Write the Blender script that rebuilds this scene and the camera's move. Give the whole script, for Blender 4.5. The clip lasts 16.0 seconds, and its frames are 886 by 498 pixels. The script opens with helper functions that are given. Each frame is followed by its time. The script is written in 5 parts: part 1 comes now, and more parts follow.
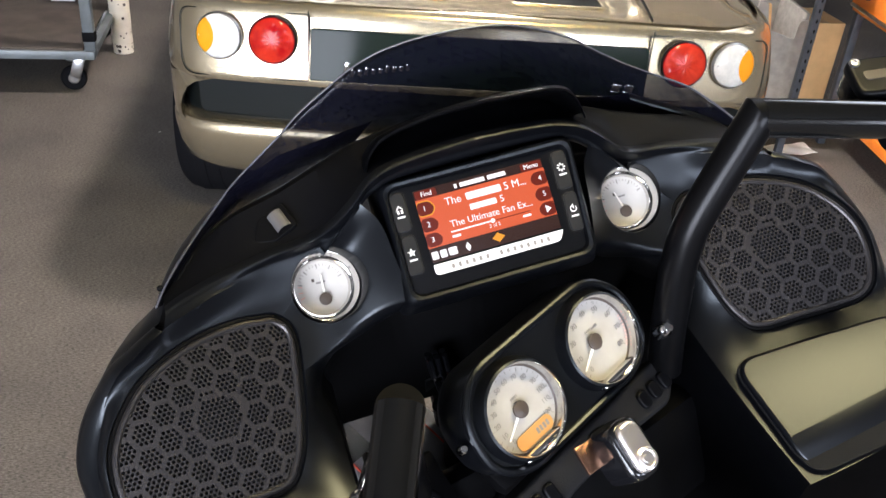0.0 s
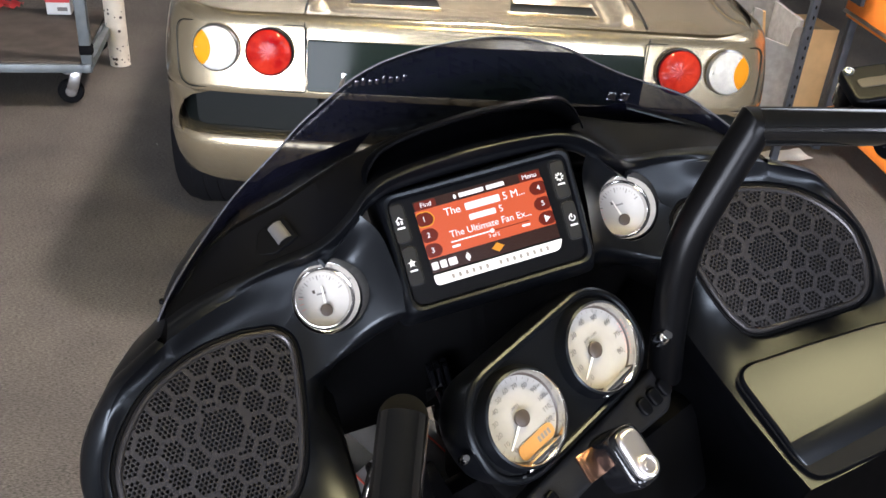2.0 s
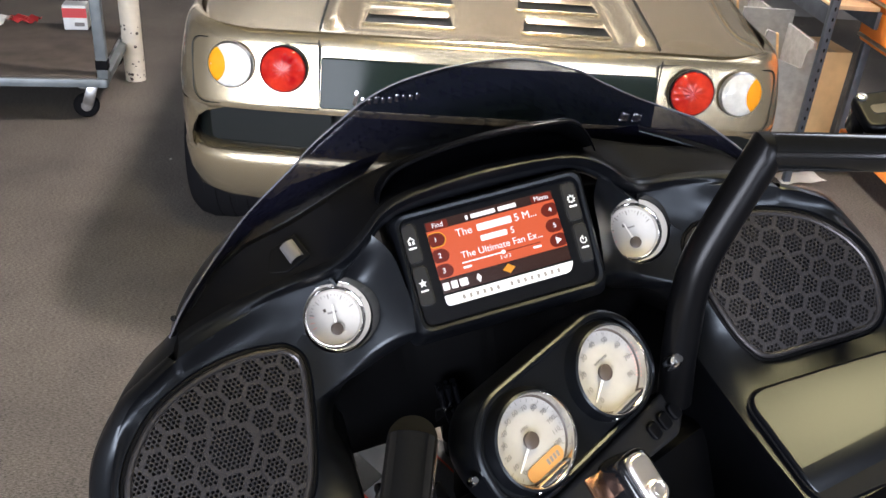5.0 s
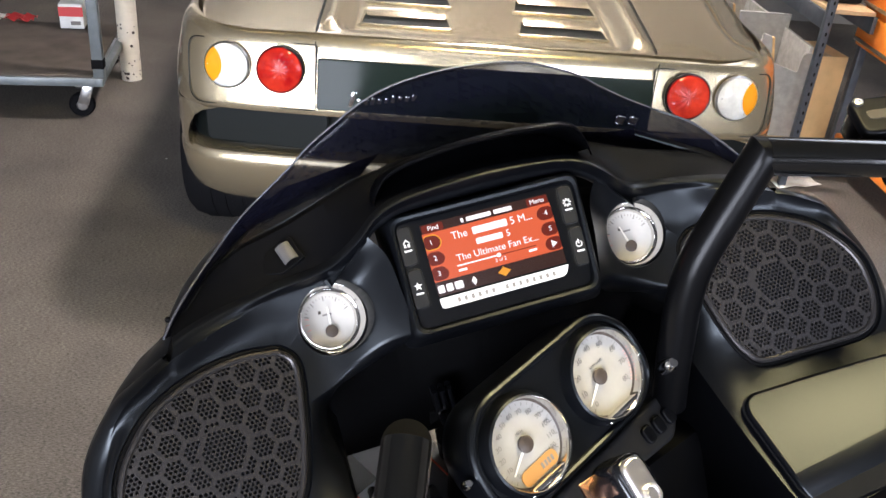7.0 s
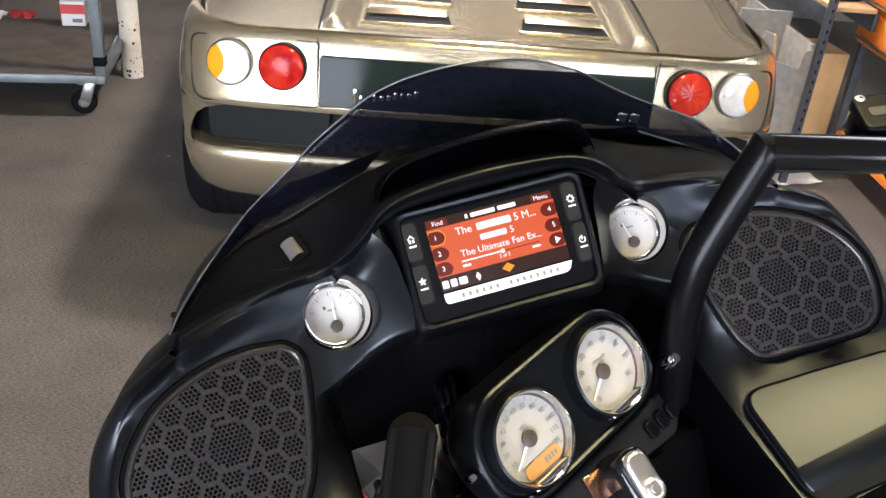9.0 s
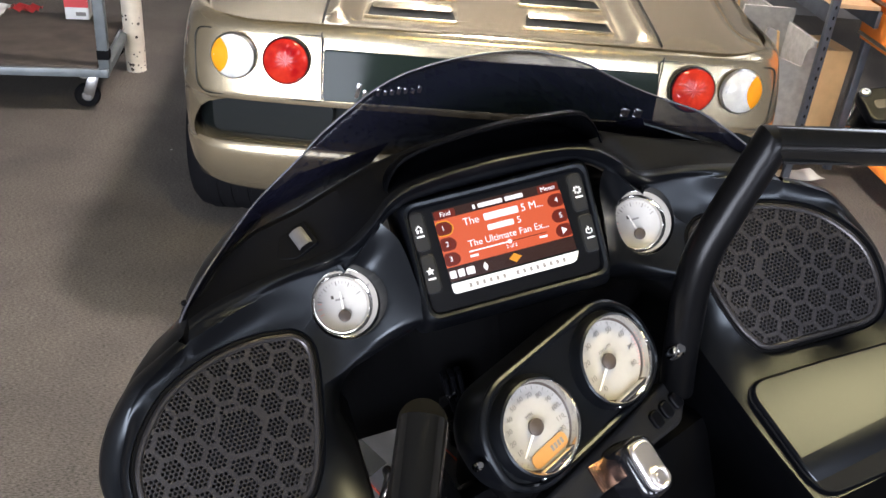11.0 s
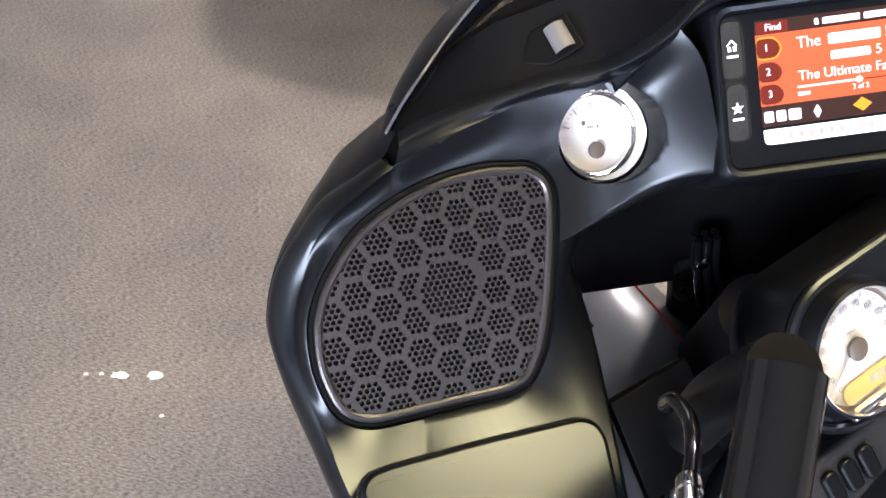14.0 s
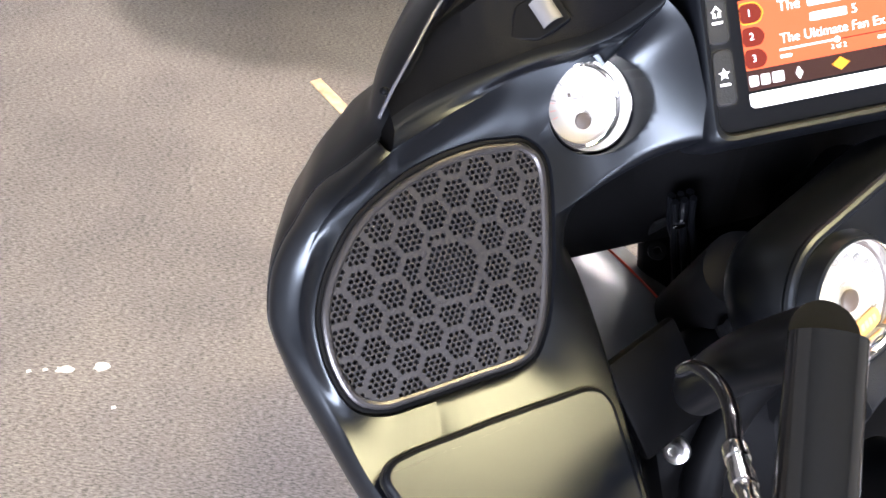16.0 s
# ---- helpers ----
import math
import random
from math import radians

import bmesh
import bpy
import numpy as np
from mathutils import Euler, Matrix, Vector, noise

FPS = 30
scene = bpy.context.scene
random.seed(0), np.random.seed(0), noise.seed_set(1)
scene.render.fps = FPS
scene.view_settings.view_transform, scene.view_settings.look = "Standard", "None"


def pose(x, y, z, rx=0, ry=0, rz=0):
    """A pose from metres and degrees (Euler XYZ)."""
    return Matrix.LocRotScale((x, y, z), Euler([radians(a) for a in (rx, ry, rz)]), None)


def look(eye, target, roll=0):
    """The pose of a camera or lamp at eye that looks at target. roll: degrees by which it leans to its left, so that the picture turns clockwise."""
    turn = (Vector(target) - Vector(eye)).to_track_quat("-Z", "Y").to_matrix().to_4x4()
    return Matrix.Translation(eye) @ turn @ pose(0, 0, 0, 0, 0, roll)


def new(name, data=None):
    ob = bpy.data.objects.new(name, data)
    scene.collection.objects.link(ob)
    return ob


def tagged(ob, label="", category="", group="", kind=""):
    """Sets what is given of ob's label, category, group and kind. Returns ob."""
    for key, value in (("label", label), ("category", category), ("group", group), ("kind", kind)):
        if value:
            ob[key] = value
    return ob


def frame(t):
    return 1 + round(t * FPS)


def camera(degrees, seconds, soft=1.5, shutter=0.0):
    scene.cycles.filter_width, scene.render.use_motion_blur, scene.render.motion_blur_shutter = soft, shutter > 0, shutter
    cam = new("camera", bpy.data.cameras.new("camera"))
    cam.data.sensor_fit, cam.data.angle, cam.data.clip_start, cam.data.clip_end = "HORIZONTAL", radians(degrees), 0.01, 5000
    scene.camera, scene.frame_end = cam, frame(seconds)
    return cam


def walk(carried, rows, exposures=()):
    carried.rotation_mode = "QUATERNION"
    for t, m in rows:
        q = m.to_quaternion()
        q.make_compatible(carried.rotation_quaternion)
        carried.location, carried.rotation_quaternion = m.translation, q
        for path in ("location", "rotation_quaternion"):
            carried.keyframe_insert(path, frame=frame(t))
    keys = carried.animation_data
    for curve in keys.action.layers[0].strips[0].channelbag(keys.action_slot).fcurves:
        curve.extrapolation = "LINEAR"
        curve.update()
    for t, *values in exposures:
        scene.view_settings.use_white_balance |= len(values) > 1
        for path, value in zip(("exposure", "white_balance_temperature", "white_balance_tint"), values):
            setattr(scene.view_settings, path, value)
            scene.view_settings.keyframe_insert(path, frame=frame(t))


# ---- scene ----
cam = camera(52.1, 16.0, shutter=0.5)
PATH = [
    (0, (0.147, 0.179, 1.703), (0.277, 1.889, 0.674), 4.8),
    (0.5, (0.146, 0.176, 1.706), (0.277, 1.889, 0.682), 4.5),
    (1, (0.148, 0.177, 1.707), (0.285, 1.893, 0.688), 4.4),
    (1.5, (0.148, 0.175, 1.707), (0.285, 1.893, 0.692), 4.3),
    (2, (0.144, 0.175, 1.707), (0.279, 1.895, 0.695), 4.3),
    (2.5, (0.144, 0.17, 1.714), (0.266, 1.907, 0.73), 4.7),
    (3, (0.145, 0.172, 1.712), (0.266, 1.912, 0.732), 4.5),
    (3.5, (0.146, 0.175, 1.711), (0.267, 1.914, 0.73), 4.5),
    (4, (0.145, 0.175, 1.711), (0.26, 1.914, 0.73), 4.4),
    (6.5, (0.142, 0.175, 1.712), (0.255, 1.914, 0.731), 5.0),
    (7, (0.143, 0.177, 1.712), (0.263, 1.917, 0.734), 5.1),
    (7.5, (0.144, 0.179, 1.713), (0.267, 1.919, 0.735), 5.0),
    (8, (0.143, 0.178, 1.711), (0.267, 1.919, 0.736), 4.9),
    (8.5, (0.139, 0.173, 1.712), (0.255, 1.914, 0.734), 4.9),
    (9, (0.139, 0.171, 1.713), (0.258, 1.909, 0.73), 5.1),
    (11.5, (0.125, 0.161, 1.708), (0.239, 1.892, 0.712), 5.5),
    (12, (0.084, 0.164, 1.681), (0.073, 1.823, 0.564), 6.1),
    (12.5, (0.04, 0.184, 1.659), (-0.028, 1.768, 0.44), 7.2),
    (13, (0.007, 0.217, 1.637), (-0.034, 1.759, 0.364), 8.0),
    (13.5, (0.013, 0.316, 1.608), (-0.045, 1.81, 0.279), 8.4),
    (14, (0.011, 0.385, 1.586), (-0.064, 1.822, 0.197), 9.2),
    (14.5, (-0.043, 0.412, 1.585), (-0.037, 1.795, 0.14), 8.8),
    (15, (-0.066, 0.414, 1.584), (0.003, 1.786, 0.132), 9.2),
    (15.5, (-0.066, 0.402, 1.584), (0.043, 1.784, 0.143), 10.6),
    (16, (-0.053, 0.392, 1.589), (0.067, 1.785, 0.158), 10.9),
]
EXPOSURE = [(0, 0.18, 6130, 22), (11.5, 0.18, 6130, 22), (12.5, 0.39, 5990, 21), (14.5, 1.24, 5980, 25), (16, 1.56, 5980, 25)]
walk(cam, [(t, look(eye, target, roll)) for t, eye, target, roll in PATH], EXPOSURE)

# ---- light: daylight through the wide doorway behind the camera ----
SUN_ELEV, SUN_TURN = 52, 200
world = bpy.data.worlds.new("sky")
scene.world = world
world.use_nodes = True
wn = world.node_tree.nodes
sky = wn.new("ShaderNodeTexSky")
sky.sky_type, sky.sun_disc = "NISHITA", False
sky.sun_elevation, sky.sun_rotation = radians(SUN_ELEV), radians(SUN_TURN)
world.node_tree.links.new(sky.outputs[0], wn["Background"].inputs[0])
wn["Background"].inputs[1].default_value = 0.15
sun = new("sun", bpy.data.lights.new("sun", "SUN"))
sun.data.energy, sun.data.angle, sun.data.color = 5.0, radians(0.5), (1.0, 0.93, 0.82)
sun.matrix_world = pose(0, -6, 8, 90 - SUN_ELEV, 0, 180 - SUN_TURN)


def area_lamp(name, x, y, z, sx, sy, power, color, rx=0, rz=0):
    la = new(name, bpy.data.lights.new(name, "AREA"))
    la.data.shape, la.data.size, la.data.size_y = "RECTANGLE", sx, sy
    la.data.energy, la.data.color = power, color
    la.matrix_world = pose(x, y, z, rx, 0, rz)
    return la


# the sky's light in the doorway
DOOR_Y, DX0, DX1, DZ = -3.4, -3.0, -0.2, 2.45
area_lamp("doorway_light", (DX0 + DX1) / 2, DOOR_Y - 0.15, DZ / 2, DX1 - DX0 - 0.1, DZ - 0.1, 490, (0.88, 0.97, 1.0), 90)

# daylight in the window beside the doorway
WX0, WX1, WZ0, WZ1 = 1.4, 3.1, 0.9, 2.3
area_lamp("window_light", (WX0 + WX1) / 2, DOOR_Y - 0.15, (WZ0 + WZ1) / 2, WX1 - WX0 - 0.06, WZ1 - WZ0 - 0.06, 150, (0.84, 0.94, 1.0), 90)
EAST, WY0, WY1 = 4.6, -3.2, -2.1
area_lamp("side_window_light", EAST + 0.16, 0, 0, WZ1 - WZ0 - 0.06, WY1 - WY0 - 0.06, 70, (0.84, 0.94, 1.0)).matrix_world = pose(EAST + 0.16, (WY0 + WY1) / 2, (WZ0 + WZ1) / 2, 0, 90, 0)

# ---- materials ----


def mat(name, color, rough=0.5, metal=0.0, spec=0.5, coat=0.0, coat_rough=0.1, var=0.0, scale=20.0, bump=0.0, bump_scale=200.0,
        rough_var=0.0, color2=None, emit=None, emit_strength=0.0, alpha=1.0, transmission=0.0, ior=1.45):
    m = bpy.data.materials.new(name)
    m.use_nodes = True
    nt = m.node_tree
    b = nt.nodes["Principled BSDF"]
    b.inputs["Base Color"].default_value = (*color, 1)
    b.inputs["Roughness"].default_value = rough
    b.inputs["Metallic"].default_value = metal
    b.inputs["Specular IOR Level"].default_value = spec
    b.inputs["Coat Weight"].default_value = coat
    b.inputs["Coat Roughness"].default_value = coat_rough
    b.inputs["IOR"].default_value = ior
    b.inputs["Transmission Weight"].default_value = transmission
    b.inputs["Alpha"].default_value = alpha
    if emit:
        b.inputs["Emission Color"].default_value = (*emit, 1)
        b.inputs["Emission Strength"].default_value = emit_strength
    if var or bump or rough_var or color2:
        tc = nt.nodes.new("ShaderNodeTexCoord")
        n1 = nt.nodes.new("ShaderNodeTexNoise")
        n1.inputs["Scale"].default_value, n1.inputs["Detail"].default_value = scale, 6
        nt.links.new(tc.outputs["Object"], n1.inputs["Vector"])
        n2 = nt.nodes.new("ShaderNodeTexNoise")
        n2.inputs["Scale"].default_value, n2.inputs["Detail"].default_value = bump_scale, 3
        nt.links.new(tc.outputs["Object"], n2.inputs["Vector"])
        if var or color2:
            mix = nt.nodes.new("ShaderNodeMix")
            mix.data_type = "RGBA"
            mix.inputs[6].default_value = (*(c * (1 - var) for c in color), 1)
            mix.inputs[7].default_value = (*(color2 or [min(1, c * (1 + var)) for c in color]), 1)
            ramp = nt.nodes.new("ShaderNodeMapRange")
            ramp.inputs[1].default_value, ramp.inputs[2].default_value = 0.3, 0.7
            nt.links.new(n1.outputs["Fac"], ramp.inputs[0])
            nt.links.new(ramp.outputs[0], mix.inputs[0])
            nt.links.new(mix.outputs[2], b.inputs["Base Color"])
        if rough_var:
            mr = nt.nodes.new("ShaderNodeMapRange")
            mr.inputs[3].default_value, mr.inputs[4].default_value = max(0, rough - rough_var), min(1, rough + rough_var)
            nt.links.new(n1.outputs["Fac"], mr.inputs[0])
            nt.links.new(mr.outputs[0], b.inputs["Roughness"])
        if bump:
            bp = nt.nodes.new("ShaderNodeBump")
            bp.inputs["Strength"].default_value, bp.inputs["Distance"].default_value = bump, 0.001
            nt.links.new(n2.outputs["Fac"], bp.inputs["Height"])
            nt.links.new(bp.outputs["Normal"], b.inputs["Normal"])
    return m


def carpet_mat():
    m = mat("carpet", (0.13, 0.12, 0.105), 0.95, spec=0.1)
    nt = m.node_tree
    b = nt.nodes["Principled BSDF"]
    tc = nt.nodes.new("ShaderNodeTexCoord")
    mp = nt.nodes.new("ShaderNodeMapping")
    mp.inputs["Scale"].default_value = (0.42, 1.35, 1.0)
    nt.links.new(tc.outputs["Object"], mp.inputs[0])
    fine = nt.nodes.new("ShaderNodeTexNoise")
    fine.inputs["Scale"].default_value, fine.inputs["Detail"].default_value, fine.inputs["Roughness"].default_value = 210, 9, 0.75
    nt.links.new(mp.outputs[0], fine.inputs["Vector"])
    wide = nt.nodes.new("ShaderNodeTexNoise")
    wide.inputs["Scale"].default_value, wide.inputs["Detail"].default_value = 2.5, 7
    nt.links.new(tc.outputs["Object"], wide.inputs["Vector"])
    r1 = nt.nodes.new("ShaderNodeValToRGB")
    r1.color_ramp.elements[0].position, r1.color_ramp.elements[1].position = 0.38, 0.62
    r1.color_ramp.elements[0].color, r1.color_ramp.elements[1].color = (0.06, 0.054, 0.048, 1), (0.215, 0.195, 0.175, 1)
    nt.links.new(fine.outputs["Fac"], r1.inputs[0])
    r2 = nt.nodes.new("ShaderNodeValToRGB")
    r2.color_ramp.elements[0].position, r2.color_ramp.elements[1].position = 0.3, 0.7
    r2.color_ramp.elements[0].color, r2.color_ramp.elements[1].color = (0.72, 0.72, 0.74, 1), (1.05, 1.03, 1.0, 1)
    nt.links.new(wide.outputs["Fac"], r2.inputs[0])
    mx = nt.nodes.new("ShaderNodeMix")
    mx.data_type, mx.blend_type = "RGBA", "MULTIPLY"
    mx.inputs[0].default_value = 1
    nt.links.new(r1.outputs[0], mx.inputs[6])
    nt.links.new(r2.outputs[0], mx.inputs[7])
    nt.links.new(mx.outputs[2], b.inputs["Base Color"])
    return m


CARPET = carpet_mat()
SATIN = mat("satin_black_paint", (0.0022, 0.0024, 0.0032), 0.33, spec=0.39, rough_var=0.02, scale=6)
SATIN.node_tree.nodes["Principled BSDF"].inputs["Specular Tint"].default_value = (0.86, 0.94, 1.0, 1)
SATIN_PLASTIC = mat("black_plastic", (0.0028, 0.003, 0.0038), 0.32, spec=0.11, bump=0.1, bump_scale=900)
RECESS = mat("grained_dark_plastic", (0.003, 0.003, 0.0033), 0.5, spec=0.12, bump=0.2, bump_scale=700)
ROUGH_PLASTIC = mat("grained_black_plastic", (0.009, 0.009, 0.0095), 0.5, spec=0.25, bump=0.35, bump_scale=700)
GLOSS_BLACK = mat("gloss_black", (0.006, 0.006, 0.007), 0.14, spec=0.6)
BAR_BLACK = mat("gloss_black_steel", (0.003, 0.003, 0.003), 0.13, spec=0.75, rough_var=0.02, scale=15)
RISER = mat("black_riser_steel", (0.0022, 0.0022, 0.0025), 0.3, spec=0.16, rough_var=0.03, scale=20)
GRILLE = mat("grille_metal", (0.037, 0.034, 0.034), 0.32, metal=0.6, rough_var=0.05, scale=30)
DARK = mat("dark_void", (0.006, 0.006, 0.006), 0.8, spec=0.2)
CONE = mat("speaker_cone", (0.004, 0.0035, 0.0035), 0.7, spec=0.15)
CHROME = mat("chrome", (0.82, 0.82, 0.83), 0.07, metal=1.0, rough_var=0.03, scale=60)
STEEL = mat("zinc_steel", (0.55, 0.55, 0.55), 0.3, metal=1.0, var=0.15, scale=40)
DIAL = mat("dial_silver", (0.35, 0.332, 0.3), 0.5, spec=0.08, var=0.05, scale=60)
SMALL_DIAL = mat("cream_silver_dial", (0.48, 0.45, 0.4), 0.5, spec=0.08, var=0.05, scale=60)
DIAL_INK = mat("dial_ink", (0.19, 0.175, 0.16), 0.6)
BEZEL = mat("satin_chrome", (0.68, 0.66, 0.64), 0.1, metal=1.0, rough_var=0.03, scale=60)
MATT_BLACK = mat("matt_black_steel", (0.0025, 0.0025, 0.0028), 0.5, spec=0.06, rough_var=0.05, scale=30)
CAP_CHROME = mat("polished_cap", (0.88, 0.83, 0.8), 0.34, metal=1.0, rough_var=0.05, scale=80)
RED_INK = mat("pinstripe_red", (0.55, 0.06, 0.03), 0.5)
PALE_RED = mat("faded_red_ink", (0.6, 0.33, 0.28), 0.6)
FENDER = mat("grey_gloss_paint", (0.28, 0.285, 0.29), 0.35, metal=0.3, coat=0.35, coat_rough=0.2)
NEEDLE = mat("needle_white", (0.85, 0.8, 0.72), 0.4)
HUB = mat("needle_hub", (0.06, 0.045, 0.035), 0.4)
SMOKE = mat("smoked_acrylic", (0.006, 0.006, 0.012), 0.06, spec=0.14, alpha=0.88)
EDGE_ACRYLIC = mat("polished_acrylic_edge", (0.05, 0.05, 0.06), 0.25, spec=0.5)
SHELF = mat("grained_shelf_plastic", (0.0025, 0.0026, 0.0034), 0.5, spec=0.07, bump=0.25, bump_scale=900)
CAR_PAINT = mat("champagne_paint", (0.47, 0.395, 0.265), 0.27, metal=0.8, coat=1.0, coat_rough=0.03, var=0.04, scale=900)
CAR_DARK = mat("car_black_trim", (0.007, 0.009, 0.0085), 0.4, spec=0.25, bump=0.1, bump_scale=300)
CAR_PANEL = mat("smoked_panel", (0.014, 0.022, 0.019), 0.08, spec=0.1)
TYRE = mat("tyre_rubber", (0.006, 0.006, 0.007), 0.85, spec=0.1, bump=0.3, bump_scale=150)
RED_LENS = mat("red_lens", (0.36, 0.005, 0.006), 0.1, spec=0.55, color2=(0.75, 0.05, 0.018), scale=16)
DEEP_RED = mat("deep_red_lens", (0.22, 0.006, 0.006), 0.15, spec=0.5)
AMBER_LENS = mat("amber_lens", (0.95, 0.36, 0.01), 0.12, spec=0.6)
CLEAR_LENS = mat("clear_lens", (0.75, 0.75, 0.73), 0.12, spec=0.6, var=0.12, scale=40)
GREY_STEEL = mat("grey_painted_steel", (0.16, 0.18, 0.19), 0.45, metal=0.3, var=0.2, scale=12, bump=0.1)
POST_BLUE = mat("slate_blue_steel", (0.07, 0.08, 0.095), 0.45, metal=0.3, var=0.2, scale=18)
POLE_WHITE = mat("chipped_white_paint", (0.7, 0.64, 0.54), 0.6, var=0.08, scale=25)
WOOD = mat("plywood", (0.5, 0.34, 0.18), 0.65, var=0.2, scale=9, bump=0.1)
WOOD_EDGE = mat("wood_edge", (0.55, 0.33, 0.14), 0.6, var=0.2, scale=14)
BOX_GREY = mat("grey_carpeted_box", (0.3, 0.29, 0.27), 0.9, var=0.15, scale=30, bump=0.3, bump_scale=400)
CARDBOARD = mat("cardboard", (0.68, 0.43, 0.2), 0.8, var=0.1, scale=12)
ORANGE = mat("orange_paint", (0.88, 0.25, 0.03), 0.4, var=0.1, scale=10)
SCRAP = mat("soiled_paper", (0.5, 0.47, 0.42), 0.8, var=0.2, scale=60)
STRIP_WOOD = mat("grubby_pine", (0.38, 0.25, 0.14), 0.7, var=0.35, scale=45, bump=0.2)
WHITE = mat("white_paint", (0.75, 0.75, 0.73), 0.5, var=0.05)
RED = mat("red_print", (0.6, 0.05, 0.05), 0.5)
WALL = mat("painted_wall", (0.2, 0.19, 0.175), 0.85, var=0.08, scale=4, bump=0.1)
CEIL = mat("ceiling_board", (0.09, 0.088, 0.085), 0.9, var=0.1, scale=3)
CONCRETE = mat("concrete_apron", (0.5, 0.47, 0.4), 0.9, var=0.15, scale=2, bump=0.2)
LAMP = mat("warm_diffuser", (0.8, 0.75, 0.6), 0.5, emit=(1.0, 0.86, 0.4), emit_strength=39.0)
LAMP_DIM = mat("dim_diffuser", (0.8, 0.8, 0.8), 0.5, emit=(0.86, 0.93, 1.0), emit_strength=3.5)
LAMP_KEY = mat("bright_diffuser", (0.8, 0.8, 0.8), 0.5, emit=(1.0, 0.93, 0.78), emit_strength=380.0)
LAMP_COOL = mat("cool_diffuser", (0.8, 0.8, 0.8), 0.5, emit=(0.86, 0.95, 1.0), emit_strength=6.0)
ORANGE_SCREEN = mat("screen_orange", (0.0, 0.0, 0.0), 0.25, emit=(0.74, 0.125, 0.04), emit_strength=0.98)
SCREEN_DARK = mat("screen_dark", (0.01, 0.006, 0.005), 0.2, emit=(0.05, 0.012, 0.006), emit_strength=0.4)
SCREEN_BROWN = mat("screen_button", (0.0, 0.0, 0.0), 0.2, emit=(0.2, 0.025, 0.012), emit_strength=0.8)
SCREEN_WHITE = mat("screen_white", (0.1, 0.1, 0.1), 0.2, emit=(1.0, 0.95, 0.9), emit_strength=0.95)
SCREEN_AMBER = mat("screen_amber", (0.0, 0.0, 0.0), 0.2, emit=(1.0, 0.4, 0.03), emit_strength=0.9)
LCD = mat("amber_lcd", (0.42, 0.21, 0.06), 0.3, emit=(0.6, 0.26, 0.05), emit_strength=0.1)
ICON = mat("icon_white", (0.7, 0.7, 0.7), 0.5)
PALE_LAMP = mat("frosted_lens", (0.075, 0.07, 0.068), 0.6)

# ---- mesh helpers ----


def part(name, bm, material, parent, label="", smooth=True, angle=35):
    me = bpy.data.meshes.new(name)
    bmesh.ops.recalc_face_normals(bm, faces=bm.faces)
    if smooth:
        for f in bm.faces:
            f.smooth = True
        lim = radians(angle)
        for e in bm.edges:
            if len(e.link_faces) == 2 and e.calc_face_angle(0) > lim:
                e.smooth = False
    bm.to_mesh(me)
    bm.free()
    me.materials.append(material)
    ob = new(name, me)
    if parent:
        ob.parent = parent
    if label:
        ob["label"] = label
    return ob


def grid(rows, bm=None, close_u=False, close_v=False):
    bm = bm or bmesh.new()
    vs = [[bm.verts.new(p) for p in r] for r in rows]
    n, k = len(vs), len(vs[0])
    for a in range(n if close_v else n - 1):
        for b in range(k if close_u else k - 1):
            q = [vs[a][b], vs[a][(b + 1) % k], vs[(a + 1) % n][(b + 1) % k], vs[(a + 1) % n][b]]
            if len({v.co.to_tuple(6) for v in q}) >= 3:
                try:
                    bm.faces.new(q)
                except ValueError:
                    pass
    return bm


def solid(bm, t):
    bmesh.ops.solidify(bm, geom=bm.faces[:], thickness=t)
    return bm


def box(sx, sy, sz, at=(0, 0, 0), bevel=0.0, bm=None, seg=2, turn=None):
    b2 = bmesh.new()
    bmesh.ops.create_cube(b2, size=1, matrix=Matrix.Diagonal((sx, sy, sz, 1)))
    if bevel:
        bmesh.ops.bevel(b2, geom=b2.edges[:], offset=bevel, segments=seg, profile=0.5, affect="EDGES")
    m = Matrix.Translation(at) @ (turn or Matrix())
    b2.transform(m)
    return join(bm, b2)


def join(bm, b2):
    if bm is None:
        return b2
    me = bpy.data.meshes.new("tmp")
    b2.to_mesh(me)
    b2.free()
    bm.from_mesh(me)
    bpy.data.meshes.remove(me)
    return bm


def lathe(profile, seg=32, m=None, bm=None):
    rows = [[(r * math.cos(2 * math.pi * a / seg), r * math.sin(2 * math.pi * a / seg), h) for a in range(seg)] for r, h in profile]
    b2 = grid(rows, close_u=True)
    bmesh.ops.remove_doubles(b2, verts=b2.verts, dist=1e-6)
    if m:
        b2.transform(m)
    return join(bm, b2)


def catmull(pts, n=8, closed=False):
    p = [Vector(q) for q in pts]
    out = []
    cnt = len(p) if closed else len(p) - 1
    for i in range(cnt):
        if closed:
            a, b, c, d = p[i - 1], p[i], p[(i + 1) % len(p)], p[(i + 2) % len(p)]
        else:
            a, b, c, d = p[max(i - 1, 0)], p[i], p[i + 1], p[min(i + 2, len(p) - 1)]
        for k in range(n):
            t = k / n
            out.append(0.5 * ((2 * b) + (c - a) * t + (2 * a - 5 * b + 4 * c - d) * t * t + (3 * b - a - 3 * c + d) * t ** 3))
    if not closed:
        out.append(p[-1].copy())
    return out


